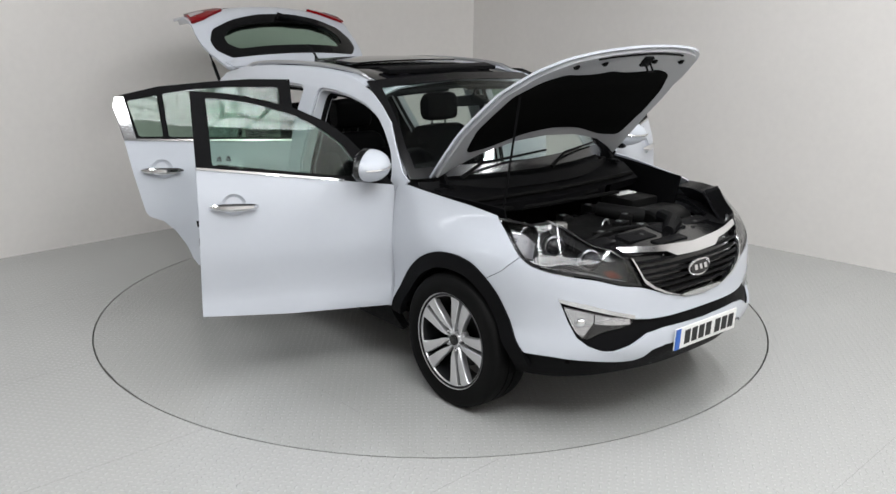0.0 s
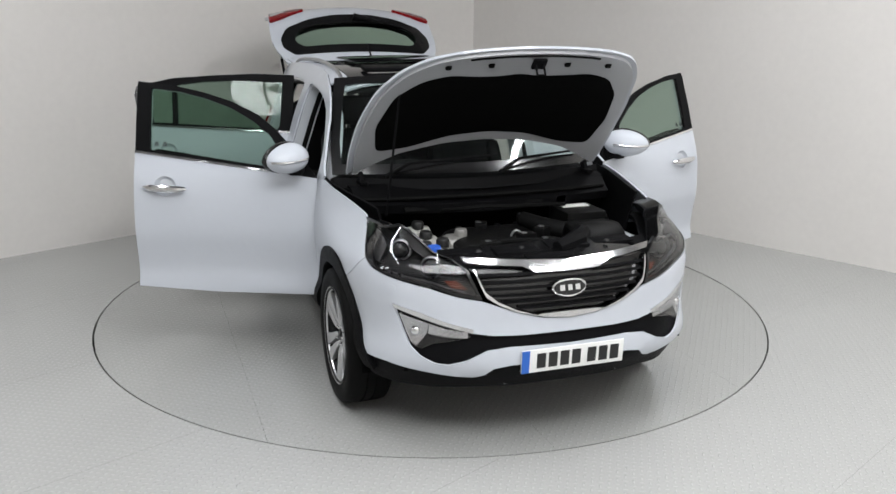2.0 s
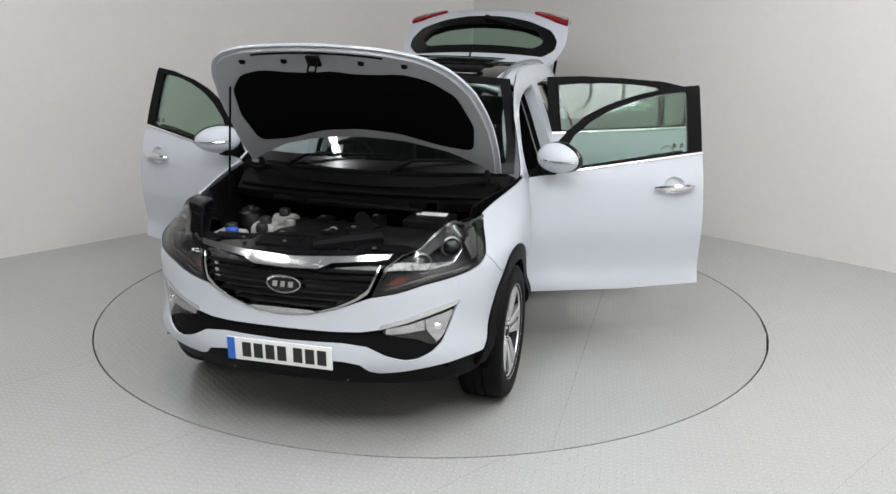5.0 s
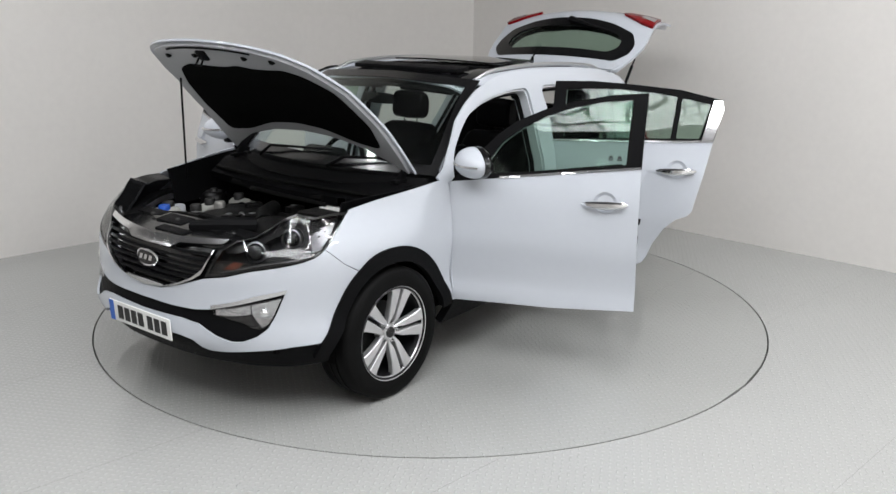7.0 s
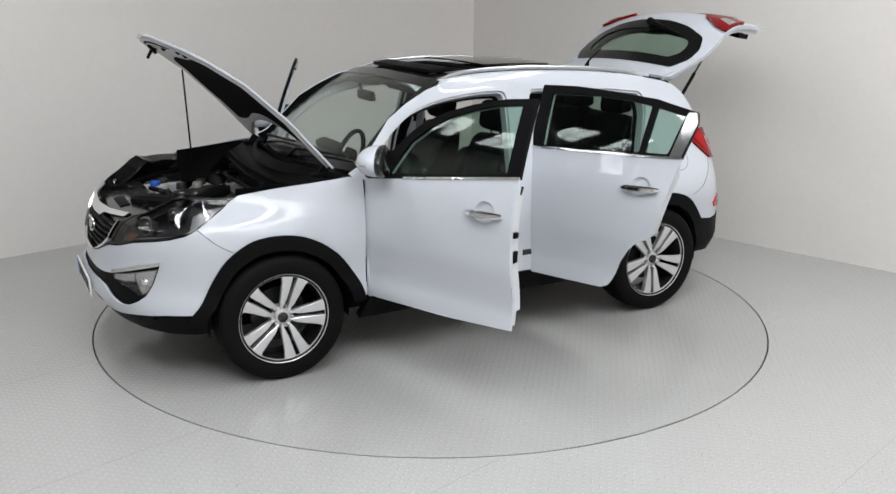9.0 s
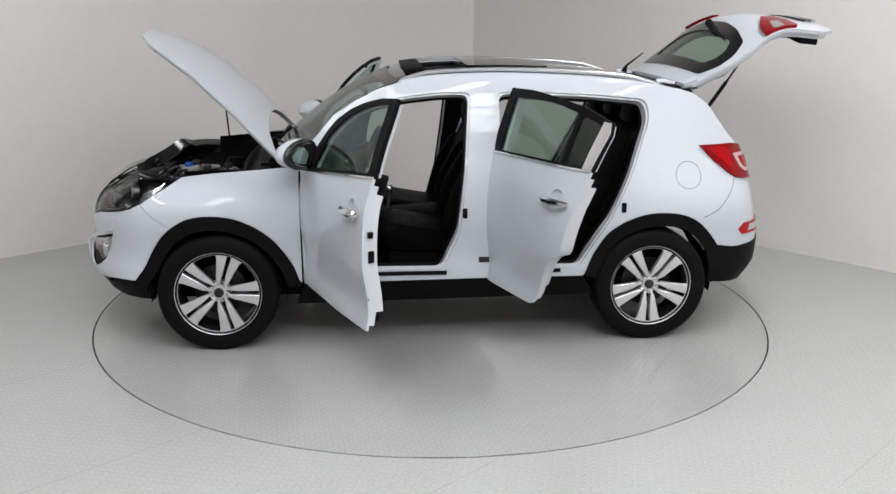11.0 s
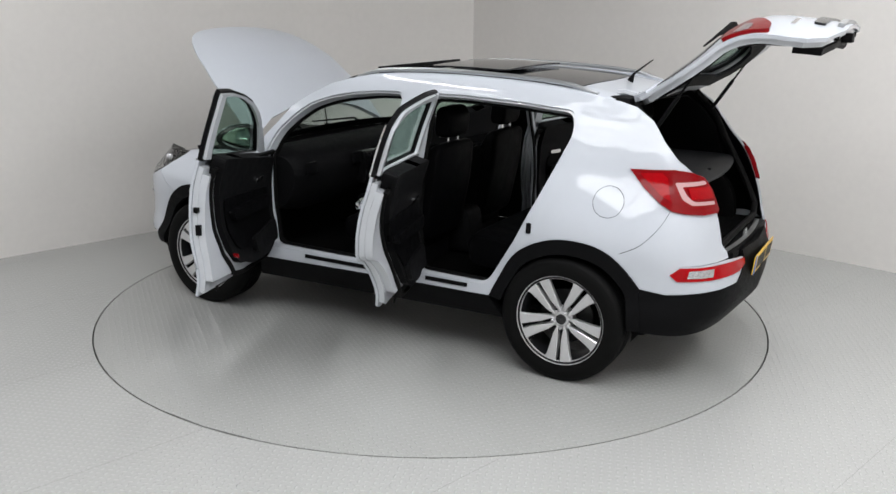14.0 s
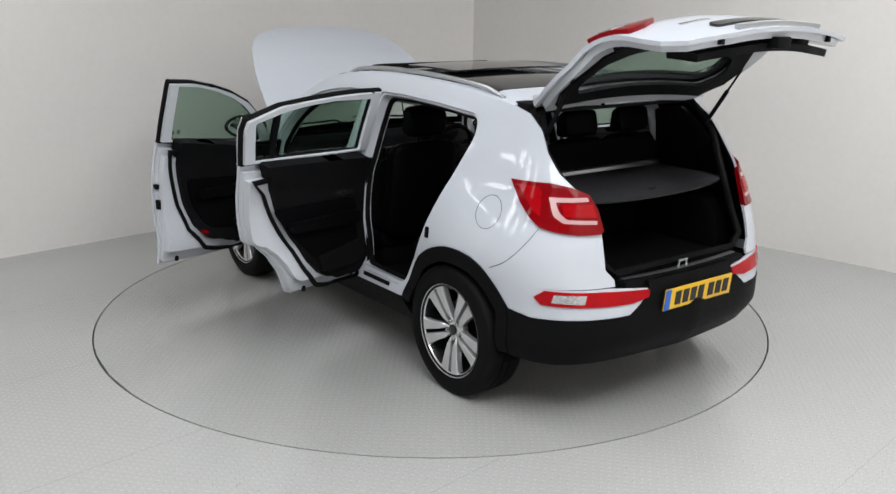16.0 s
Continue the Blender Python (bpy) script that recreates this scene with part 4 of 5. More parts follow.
    both("chrome_blade", sheet([(.50, .785), (.69, .824), (.94, .860), (1.0, .874), (.94, .868), (.69, .832), (.52, .793)], (), d0=.045, d1=.06, step=.03), LAMP_IN, h, "thin satin lower blade")
    both("lamp_lid", sheet([(.52, .885), (.60, .92), (.70, .945), (.813, .99), (.90, 1.02), (.98, 1.038), (.96, 1.005), (.88, .978), (.78, .945), (.70, .915), (.60, .885)], (), d0=.02, d1=.06, step=.03), GLOSS, h, "black upper lid")
    both("side_reflector", sheet([(1.03, .905), (1.08, .905), (1.20, .975), (1.24, 1.005), (1.14, .995), (1.05, .97)], (), d0=.05, d1=.07, step=.03), LAMP_IN, h, "clear ribbed side reflector")
    both("indicator", sheet([(.50, .80), (.58, .81), (.62, .84), (.56, .85)], (), d0=.06, d1=.07, step=.03), AMBER, h, "amber indicator")
    # rear bumper
    wl = [(4.576, .612), (4.60, .70), (4.80, .733), (5.13, .735), (5.36, .71), (5.36, .68), (5.235, .59), (4.972, .585), (4.723, .575), (4.60, .585)]
    both("rear_bumper_corner", sheet(wl, (), d1=.012, step=.04), WHITE, car, "white rear bumper corner")
    cl = [(4.585, .60), (4.723, .58), (4.972, .59), (5.235, .595), (5.365, .69), (5.365, .745)]
    cb = [(4.60, .36), (4.80, .345), (5.1, .34), (5.4, .34)]
    part("rear_bumper", sheet(cl + [(L2 - s, z) for s, z in cl[::-1]] + [(L2 - s, z) for s, z in cb] + cb[::-1], (), d0=-.006, d1=.03, step=.045), CLAD, car, "matt black rear bumper")
    fr = [(4.738, .690), (4.79, .727), (5.08, .722), (5.363, .703), (5.356, .668), (5.251, .650), (5.0, .652), (4.778, .655)]
    rf = both("rear_fog_lamp", sheet(fr, (), d0=-.008, d1=.01, step=.03), RED, car, "red rear fog lamp strip")
    both("reversing_lamp", sheet([(4.83, .672), (4.84, .712), (5.0, .71), (4.99, .668)], (), d0=-.011, d1=.0, step=.03), CLEAR, rf, "clear reversing lamp")
    tl = [(4.471, 1.208), (4.56, 1.12), (4.656, 1.05), (4.73, 1.012), (4.811, .998), (4.95, .985), (5.085, .985), (5.11, 1.0), (5.085, 1.10), (5.03, 1.165), (4.90, 1.195), (4.744, 1.213)]
    tlo = both("tail_lamp", sheet(tl, (), d0=-.014, d1=.01, step=.03), RED_DARK, car, "large red wrap-around tail lamp")
    both("light_guide", sheet(rounded([(4.75, 1.15), (4.80, 1.065), (4.86, 1.037), (5.07, 1.03), (5.07, 1.047), (4.88, 1.054), (4.835, 1.08), (4.80, 1.128), (5.03, 1.132), (5.02, 1.150)], .012), (), d0=-.0155, d1=-.008, step=.03), GUIDE, tlo, "pale curved light guide")
    both("red_lens", sheet([(4.86, 1.065), (5.07, 1.06), (5.05, 1.12), (4.84, 1.12)], (), d0=-.018, d1=-.01, step=.03), RED, tlo)
    both("upper_lens", sheet([(4.53, 1.19), (4.66, 1.085), (4.72, 1.06), (4.70, 1.17), (4.66, 1.195)], (), d0=-.017, d1=-.01, step=.03), RED, tlo)
    # fuel filler flap: thin groove ring
    ring_o = [(4.378 + .086 * math.cos(k * math.pi / 16), 1.037 + .081 * math.sin(k * math.pi / 16)) for k in range(32)]
    ring_i = [(4.378 + .0835 * math.cos(k * math.pi / 16), 1.037 + .0785 * math.sin(k * math.pi / 16)) for k in range(32)]
    part("filler_flap", sheet(ring_o, (ring_i,), d0=-.0008, d1=.004, step=.03), SHADE, car, "round fuel filler flap joint")
    # shut line of the rear bumper, from the lamp down to the arch
    line = spline([(4.722, 1.011), (4.658, 0.925), (4.57, 0.836), (4.471, 0.785)], 4)
    both("bumper_seam", sheet([tuple(q) for q in line] + [(a + .001, b - .003) for a, b in line[::-1]], (), d0=-.0007, d1=.003, step=.03), SHADE, car, "fine shut line of the rear bumper")
    # washer cover
    both("washer_cover", sheet(rounded([(.86, .775), (.93, .78), (.93, .805), (.86, .80)], .008), (), d0=-.002, d1=.004, step=.03), WHITE, car)


def plates():
    for nm, mat, x, z, face in (("front_number_plate", PLATE_W, 2.226, .478, 1), ("rear_number_plate", PLATE_Y, -2.202, .645, -1)):
        bm = bmesh.new()
        tilt = about((x, 0, z), "Y", 3 if face > 0 else -6)
        box(bm, x - .004, x + .004, -.26, .26, z - .0555, z + .0555, .002, tilt)
        pl = part(nm, bm, mat, car, ("white" if face > 0 else "yellow") + " number plate with a blue end band")
        for a, b, mt, nm2 in [(-.26, -.222, PLATE_B, "plate_band")] + [(-.185 + k * .059 + (.02 if k > 3 else 0), -.185 + k * .059 + .044 + (.02 if k > 3 else 0), INK, "plate_bar") for k in range(7)]:
            bm = bmesh.new()
            h = .0545 if mt is PLATE_B else .036
            a, b = (a, b) if face > 0 else (-b, -a)
            box(bm, x + face * .003, x + face * .0062, a, b, z - h, z + h, 0, tilt)
            part(nm2, bm, mt, pl)


def wheels():
    """Tyre, rim with five split spokes, hub, nuts and brake disc; the meshes are shared by all four."""
    bm = bmesh.new()
    prof = [(.245, -.105), (.285, -.115), (.332, -.116), (.352, -.102), (.357, -.07), (.358, -.028), (.350, -.026), (.350, -.020), (.358, -.018), (.359, .018), (.350, .020), (.350, .026), (.358, .028), (.357, .07), (.352, .102), (.332, .116), (.285, .117), (.245, .105)]
    tyre = finish("tyre", lathe(bm, prof, 64), RUBBER, angle=50)
    bm = bmesh.new()
    rim = finish("rim", lathe(bm, [(.247, -.105), (.235, -.09), (.225, 0), (.232, .08), (.243, .098), (.252, .108), (.249, .112), (.240, .104)], 64), DARK_ALLOY)
    bm = bmesh.new()
    back = finish("brake_disc", lathe(bm, [(.001, .0), (.155, .0), (.155, -.02), (.001, -.02)], 40), STEEL)
    spokes = []
    bm = bmesh.new()
    for sg in (-1, 1):
        # one half of a split spoke, from hub to rim, flaring outward
        pr = [(.040, .022, .012, .075), (.065, .034, .015, .083), (.085, .042, .012, .089), (.11, .047, .010, .093), (.16, .058, .0105, .098), (.21, .071, .012, .102), (.228, .083, .013, .103), (.247, .100, .014, .103)]
        rows = []
        for r, o, i, y in pr:
            rows.append([bm.verts.new((sg * i, y - .003, r)), bm.verts.new((sg * (i + .004), y, r)), bm.verts.new((sg * (o - .004), y, r)), bm.verts.new((sg * o, y - .005, r)), bm.verts.new((sg * o * .9, y - .04, r)), bm.verts.new((sg * i, y - .04, r))])
        for a, b in zip(rows, rows[1:]):
            for k in range(6):
                bm.faces.new((a[k], a[(k + 1) % 6], b[(k + 1) % 6], b[k]))
        bm.faces.new(rows[0]), bm.faces.new(rows[-1])
    spoke = finish("spoke", bm, ALLOY, angle=25)
    bm = bmesh.new()
    hubm = finish("hub", lathe(bm, [(.001, .076), (.034, .076), (.040, .074), (.046, .066), (.062, .062), (.066, .055), (.07, .03)], 32), ALLOY)
    bm = bmesh.new()
    cap = finish("hub_cap", lathe(bm, [(.001, .0885), (.022, .088), (.029, .085), (.0295, .074)], 24), GLOSS)
    bm = bmesh.new()
    lip = finish("rim_lip", lathe(bm, [(.236, .096), (.239, .1035), (.247, .105), (.254, .109), (.2555, .112), (.252, .110)], 64), ALLOY)
    bm = bmesh.new()
    nut = finish("wheel_nut", lathe(bm, [(.001, .088), (.008, .088), (.011, .08), (.011, .06)], 6), CHROME)
    for hx in (1.32, -1.32):
        for sg in (1, -1):
            w = new("wheel", rim)
            w.parent = car
            tagged(w, "alloy wheel with five split machined spokes")
            w.matrix_basis = pose(hx, sg * .805, .356, 0, -90 if hx > 0 else 180, 0 if sg > 0 else 180)
            for nm, me in (("tyre", tyre), ("brake_disc", back), ("hub", hubm), ("hub_cap", cap), ("rim_lip", lip)):
                o = new(nm, me)
                o.parent = w
            for k in range(5):
                o = new("spoke", spoke)
                o.parent = w
                o.matrix_basis = Matrix.Rotation(radians(72 * k), 4, "Y")
                o = new("wheel_nut", nut)
                o.parent = w
                a = radians(72 * k)
                o.matrix_basis = Matrix.Translation((.052 * math.sin(a), 0, .052 * math.cos(a)))


body_shell()
glazing()
doors()
bonnet()
tailgate()
bumpers()
plates()
wheels()


# ---- inside the car ----
def cushion(bm, pts, y0, y1, r, bow=0.02):
    """An upholstered pad: a closed side outline of (x, z), swept from y0 to y1 with rounded flanks."""
    ring = rounded(pts, r, 4)
    cx, cz = np.mean([p[0] for p in ring]), np.mean([p[1] for p in ring])
    rows = []
    for u, k in ((0, .80), (.04, .93), (.12, 1.0), (.5, 1.0 + bow), (.88, 1.0), (.96, .93), (1, .80)):
        y = y0 + (y1 - y0) * u
        rows.append([bm.verts.new((cx + (x - cx) * k, y, cz + (z - cz) * k)) for x, z in ring])
    for a, b in zip(rows, rows[1:]):
        for i in range(len(a)):
            bm.faces.new((a[i - 1], a[i], b[i], b[i - 1]))
    bm.faces.new(rows[0]), bm.faces.new(rows[-1])
    return bm


def cabin():
    bm = bmesh.new()
    box(bm, -1.30, 1.0, -.80, .80, .355, .385)
    part("cabin_floor", bm, CARPET, car, "black carpet floor")
    # plain box in place of the underside, added to block light
    bm = bmesh.new()
    box(bm, -1.72, 1.75, -.62, .62, .24, .36, .03)
    part("underbody", bm, CLAD, car, "dark box blocking light under the car")
    bm = bmesh.new()
    box(bm, 1.00, 1.04, -.78, .78, .30, 1.07)
    part("bulkhead", bm, CARPET, car, "dark bulkhead")
    bm = bmesh.new()
    cushion(bm, [(.98, .70), (.98, 1.09), (.78, 1.12), (.62, 1.08), (.55, .98), (.58, .82), (.68, .68)], -.80, .80, .06, 0)
    part("dashboard", bm, TRIM, car, "black moulded dashboard")
    bm = bmesh.new()
    box(bm, .50, .60, -.13, .13, .80, 1.03, .02)
    stack = part("centre_stack", bm, GLOSS, car, "gloss black centre stack")
    bm = bmesh.new()
    box(bm, .493, .502, -.09, .09, .92, 1.0, .004)
    part("screen", bm, ROOFGLASS, stack, "dark screen")
    for y in (-.17, .17, -.68, .68):
        bm = bmesh.new()
        box(bm, .535, .56, y - .05, y + .05, .95, 1.03, .012)
        part("air_vent", bm, CLAD, car, "dashboard air vent")
    bm = bmesh.new()
    cushion(bm, [(.62, .40), (.60, .72), (.30, .66), (-.02, .68), (-.30, .70), (-.34, .40)], -.12, .12, .05, 0)
    con = part("centre_console", bm, TRIM, car, "black centre console")
    bm = bmesh.new()
    tube(bm, [(.28, 0, .66), (.27, 0, .78)], [.012, .01], 8)
    bmesh.ops.create_uvsphere(bm, u_segments=12, v_segments=8, radius=.028, matrix=Matrix.Translation((.27, 0, .80)))
    part("gear_lever", bm, SATIN, con, "gear lever with silver collar")
    # steering wheel on the right
    w = about((.40, -.37, 1.0), "Y", -24)
    bm = bmesh.new()
    tube(bm, [(.40, -.37 + .185 * math.cos(k * math.pi / 20), 1.0 + .185 * math.sin(k * math.pi / 20)) for k in range(40)], .017, 8, closed=True)
    sw = part("steering_wheel", moved(bm, w), LEATHER, car, "black leather steering wheel")
    bm = bmesh.new()
    cushion(bm, [(.42, .94), (.42, 1.06), (.375, 1.05), (.375, .95)], -.44, -.30, .02, .02)
    part("wheel_boss", moved(bm, w), TRIM, sw)
    for y in (-.50, -.24):
        bm = bmesh.new()
        box(bm, .392, .41, y - .06, y + .06, .975, 1.015, .006)
        part("wheel_spoke", moved(bm, w), STEEL, sw, "dark metal spoke")
    bm = bmesh.new()
    tube(bm, [(.41, -.37, .99), (.70, -.37, .87)], .035, 8)
    part("steering_column", bm, CLAD, car)
    bm = bmesh.new()
    cushion(bm, [(.60, 1.10), (.52, 1.13), (.50, 1.09), (.56, 1.02)], -.54, -.20, .02, 0)
    part("instrument_hood", bm, TRIM, car, "instrument hood")
    bm = bmesh.new()
    cushion(bm, [(.44, 1.425), (.44, 1.49), (.415, 1.49), (.405, 1.425)], -.12, .12, .012, .05)
    tube(bm, [(.44, 0, 1.46), (.47, 0, 1.53)], .01, 6)
    part("rear_view_mirror", bm, CLAD, car, "black interior mirror")
    # front seats
    for y in (-.38, .38):
        bm = bmesh.new()
        cushion(bm, [(.34, .52), (.36, .66), (.28, .70), (-.05, .645), (-.20, .63), (-.22, .50)], y - .25, y + .25, .05)
        st = part("front_seat", bm, LEATHER, car, "black leather front seat")
        bm = bmesh.new()
        cushion(bm, [(-.10, .60), (-.16, .85), (-.25, 1.10), (-.30, 1.20), (-.38, 1.20), (-.36, .95), (-.28, .58)], y - .24, y + .24, .05, .03)
        part("backrest", bm, LEATHER, st)
        for b0, b1 in ((y - .26, y - .17), (y + .17, y + .26)):
            bm = bmesh.new()
            cushion(bm, [(-.03, .64), (-.10, .90), (-.22, 1.10), (-.30, 1.08), (-.24, .64)], b0, b1, .05, .05)
            part("side_bolster", bm, LEATHER, st)
        bm = bmesh.new()
        cushion(bm, [(-.27, 1.24), (-.29, 1.42), (-.36, 1.43), (-.40, 1.36), (-.38, 1.23)], y - .135, y + .135, .045, .05)
        hr = part("headrest", bm, LEATHER, st, "black headrest")
        for dy in (-.06, .06):
            bm = bmesh.new()
            tube(bm, [(-.34, y + dy, 1.17), (-.34, y + dy, 1.27)], .007, 6)
            part("headrest_post", bm, CHROME, hr)
        bm = bmesh.new()
        box(bm, -.20, .30, y - .22, y + .22, .385, .52, .02)
        part("seat_base", bm, CLAD, st)
    # rear bench
    bm = bmesh.new()
    cushion(bm, [(-.58, .50), (-.56, .66), (-.64, .71), (-.95, .68), (-1.12, .66), (-1.12, .45)], -.66, .66, .05, 0)
    rb = part("rear_bench", bm, LEATHER, car, "black leather rear bench")
    for y0, y1 in ((-.66, -.22), (-.22, .18), (.18, .66)):
        bm = bmesh.new()
        cushion(bm, [(-.98, .64), (-1.10, .95), (-1.21, 1.28), (-1.29, 1.32), (-1.34, 1.24), (-1.22, .62)], y0 + .004, y1 - .004, .05, .03)
        part("backrest", bm, LEATHER, rb)
    for y in (-.43, 0, .43):
        bm = bmesh.new()
        cushion(bm, [(-1.23, 1.31), (-1.25, 1.46), (-1.32, 1.47), (-1.35, 1.33)], y - .12, y + .12, .035, .05)
        part("headrest", bm, LEATHER, rb, "black headrest")
    # scuff plates on the sills
    both("scuff_plate", sheet([(2.40, .452), (2.88, .452), (2.88, .475), (2.40, .475)], (), d0=-.004, d1=.02, step=.05), CLAD, car, "black sill scuff plate")
    both("scuff_plate", sheet([(3.30, .455), (3.58, .455), (3.58, .478), (3.30, .478)], (), d0=-.004, d1=.02, step=.05), CLAD, car, "black sill scuff plate")
    both("pillar_label", sheet([(3.075, .52), (3.145, .52), (3.145, .555), (3.075, .555)], (), d0=-.002, d1=.004, step=.04), INK, car, "dark label on the pillar")
    for s0, z0 in ((2.985, .83), (3.955, .855)):
        both("door_striker", sheet(rounded([(s0 - .014, z0 - .03), (s0 + .014, z0 - .03), (s0 + .014, z0 + .03), (s0 - .014, z0 + .03)], .008), (), d0=-.006, d1=.004, step=.03), CLAD, car, "black lock striker")
    # headlining with the sunroof hole
    hole = rounded([(.17, -.42), (-.22, -.42), (-.22, .42), (.17, .42)], .05)
    part("headlining", sheet([(.34, -.60), (-1.42, -.57), (-1.42, .57), (.34, .60)], (hole,), roof_map, .03, .05, .08), SHADE, car, "dark headlining")
    bm = bmesh.new()
    tube(bm, [(x, y, roof_map(x, y)[2] - .01) for x, y in hole], .012, 6, closed=True)
    part("sunroof_seal", bm, RUBBER, car, "black sunroof seal")
    both("sun_visor", sheet([(.33, .08), (.33, .50), (.20, .50), (.20, .08)], (), roof_map, .055, .07, .06), TRIM, car, "folded sun visor")


def boot():
    bm = bmesh.new()
    box(bm, -2.07, -1.25, -.62, .62, .69, .73)
    part("boot_floor", bm, CARPET, car, "black boot carpet")
    for sg in (1, -1):
        bm = bmesh.new()
        cushion(bm, [(-1.28, .70), (-1.28, 1.0), (-1.82, 1.0), (-1.90, .88), (-1.92, .70)], sg * .50, sg * .62, .06, 0)
        part("boot_side_trim", bm, CARPET, car, "black boot side trim")
    edge = [(-1.30, .60)] + [(-1.83 - .10 * math.cos(k * math.pi / 2 / 6), .60 * math.sin(k * math.pi / 2 / 6) * 1.0) for k in range(6, -1, -1)]
    edge = edge + [(x, -y) for x, y in edge[-2::-1]]
    hole = [(-1.85 + .014 * math.cos(k * math.pi / 8), .035 * math.sin(k * math.pi / 8)) for k in range(16)]
    flat = lambda x, y: (x, y, 1.125 - .03 * ease((-x - 1.80) / .16))
    bl = part("parcel_blind", sheet(edge, (hole,), flat, 0, .012, .06), SHADE, car, "grey pull-out parcel blind")
    bm = bmesh.new()
    tube(bm, [(-1.37, -.60, 1.125), (-1.37, .60, 1.125)], .028, 10)
    part("blind_roller", bm, SATIN, bl, "satin roller housing")
    bm = bmesh.new()
    cushion(bm, [(-1.29, .70), (-1.32, 1.30), (-1.37, 1.30), (-1.33, .70)], -.62, .62, .02, 0)
    part("seat_back_carpet", bm, CARPET, car, "black carpeted seat back")
    bm = bmesh.new()
    box(bm, -2.125, -2.03, -.46, .46, .70, .755, .012)
    sill = part("boot_sill", bm, CLAD, car, "black boot sill trim")
    bm = bmesh.new()
    tube(bm, [(-2.09, -.03, .755), (-2.09, -.03, .785), (-2.09, .03, .785), (-2.09, .03, .755)], .006, 6)
    part("boot_striker", bm, SATIN, sill, "steel lock striker")
    part("sill_plate", sheet([(-.44, 0), (.44, 0), (.44, .028), (-.44, .028)], (), lambda y, v: (-2.118 + .03 * (y / .44) ** 2 + v, y, .757 + .001), 0, .003, .06), SATIN, sill, "satin metal sill plate")
    # seal round the boot opening
    half = [(.46, .775), (.535, .84), (.535, .98), (.56, 1.08), (.61, 1.22), (.645, 1.34), (.64, 1.44), (.60, 1.52), (.45, 1.555)]
    ring = [Vector(tail_closed(y, z)) + Vector((.035 + .08 * (1 - (y / .65) ** 2), 0, 0)) for y, z in mirror_poly(half)]
    bm = bmesh.new()
    tube(bm, ring, .02, 8, closed=True)
    part("boot_seal", bm, RUBBER, car, "black rubber boot seal")
    bm = bmesh.new()
    box(bm, -1.54, -1.40, -.60, .60, 1.50, 1.56, .02)
    part("roof_cross_member", bm, TRIM, car, "black roof end trim")
    # inner face of the rear pillars
    both("pillar_trim", sheet([(4.15, 1.46), (4.40, 1.50), (4.52, 1.42), (4.62, 1.32), (4.66, 1.1), (4.60, .95), (4.2, .95), (4.05, 1.05)], (), d0=.05, d1=.07, step=.06), TRIM, car, "black pillar trim")


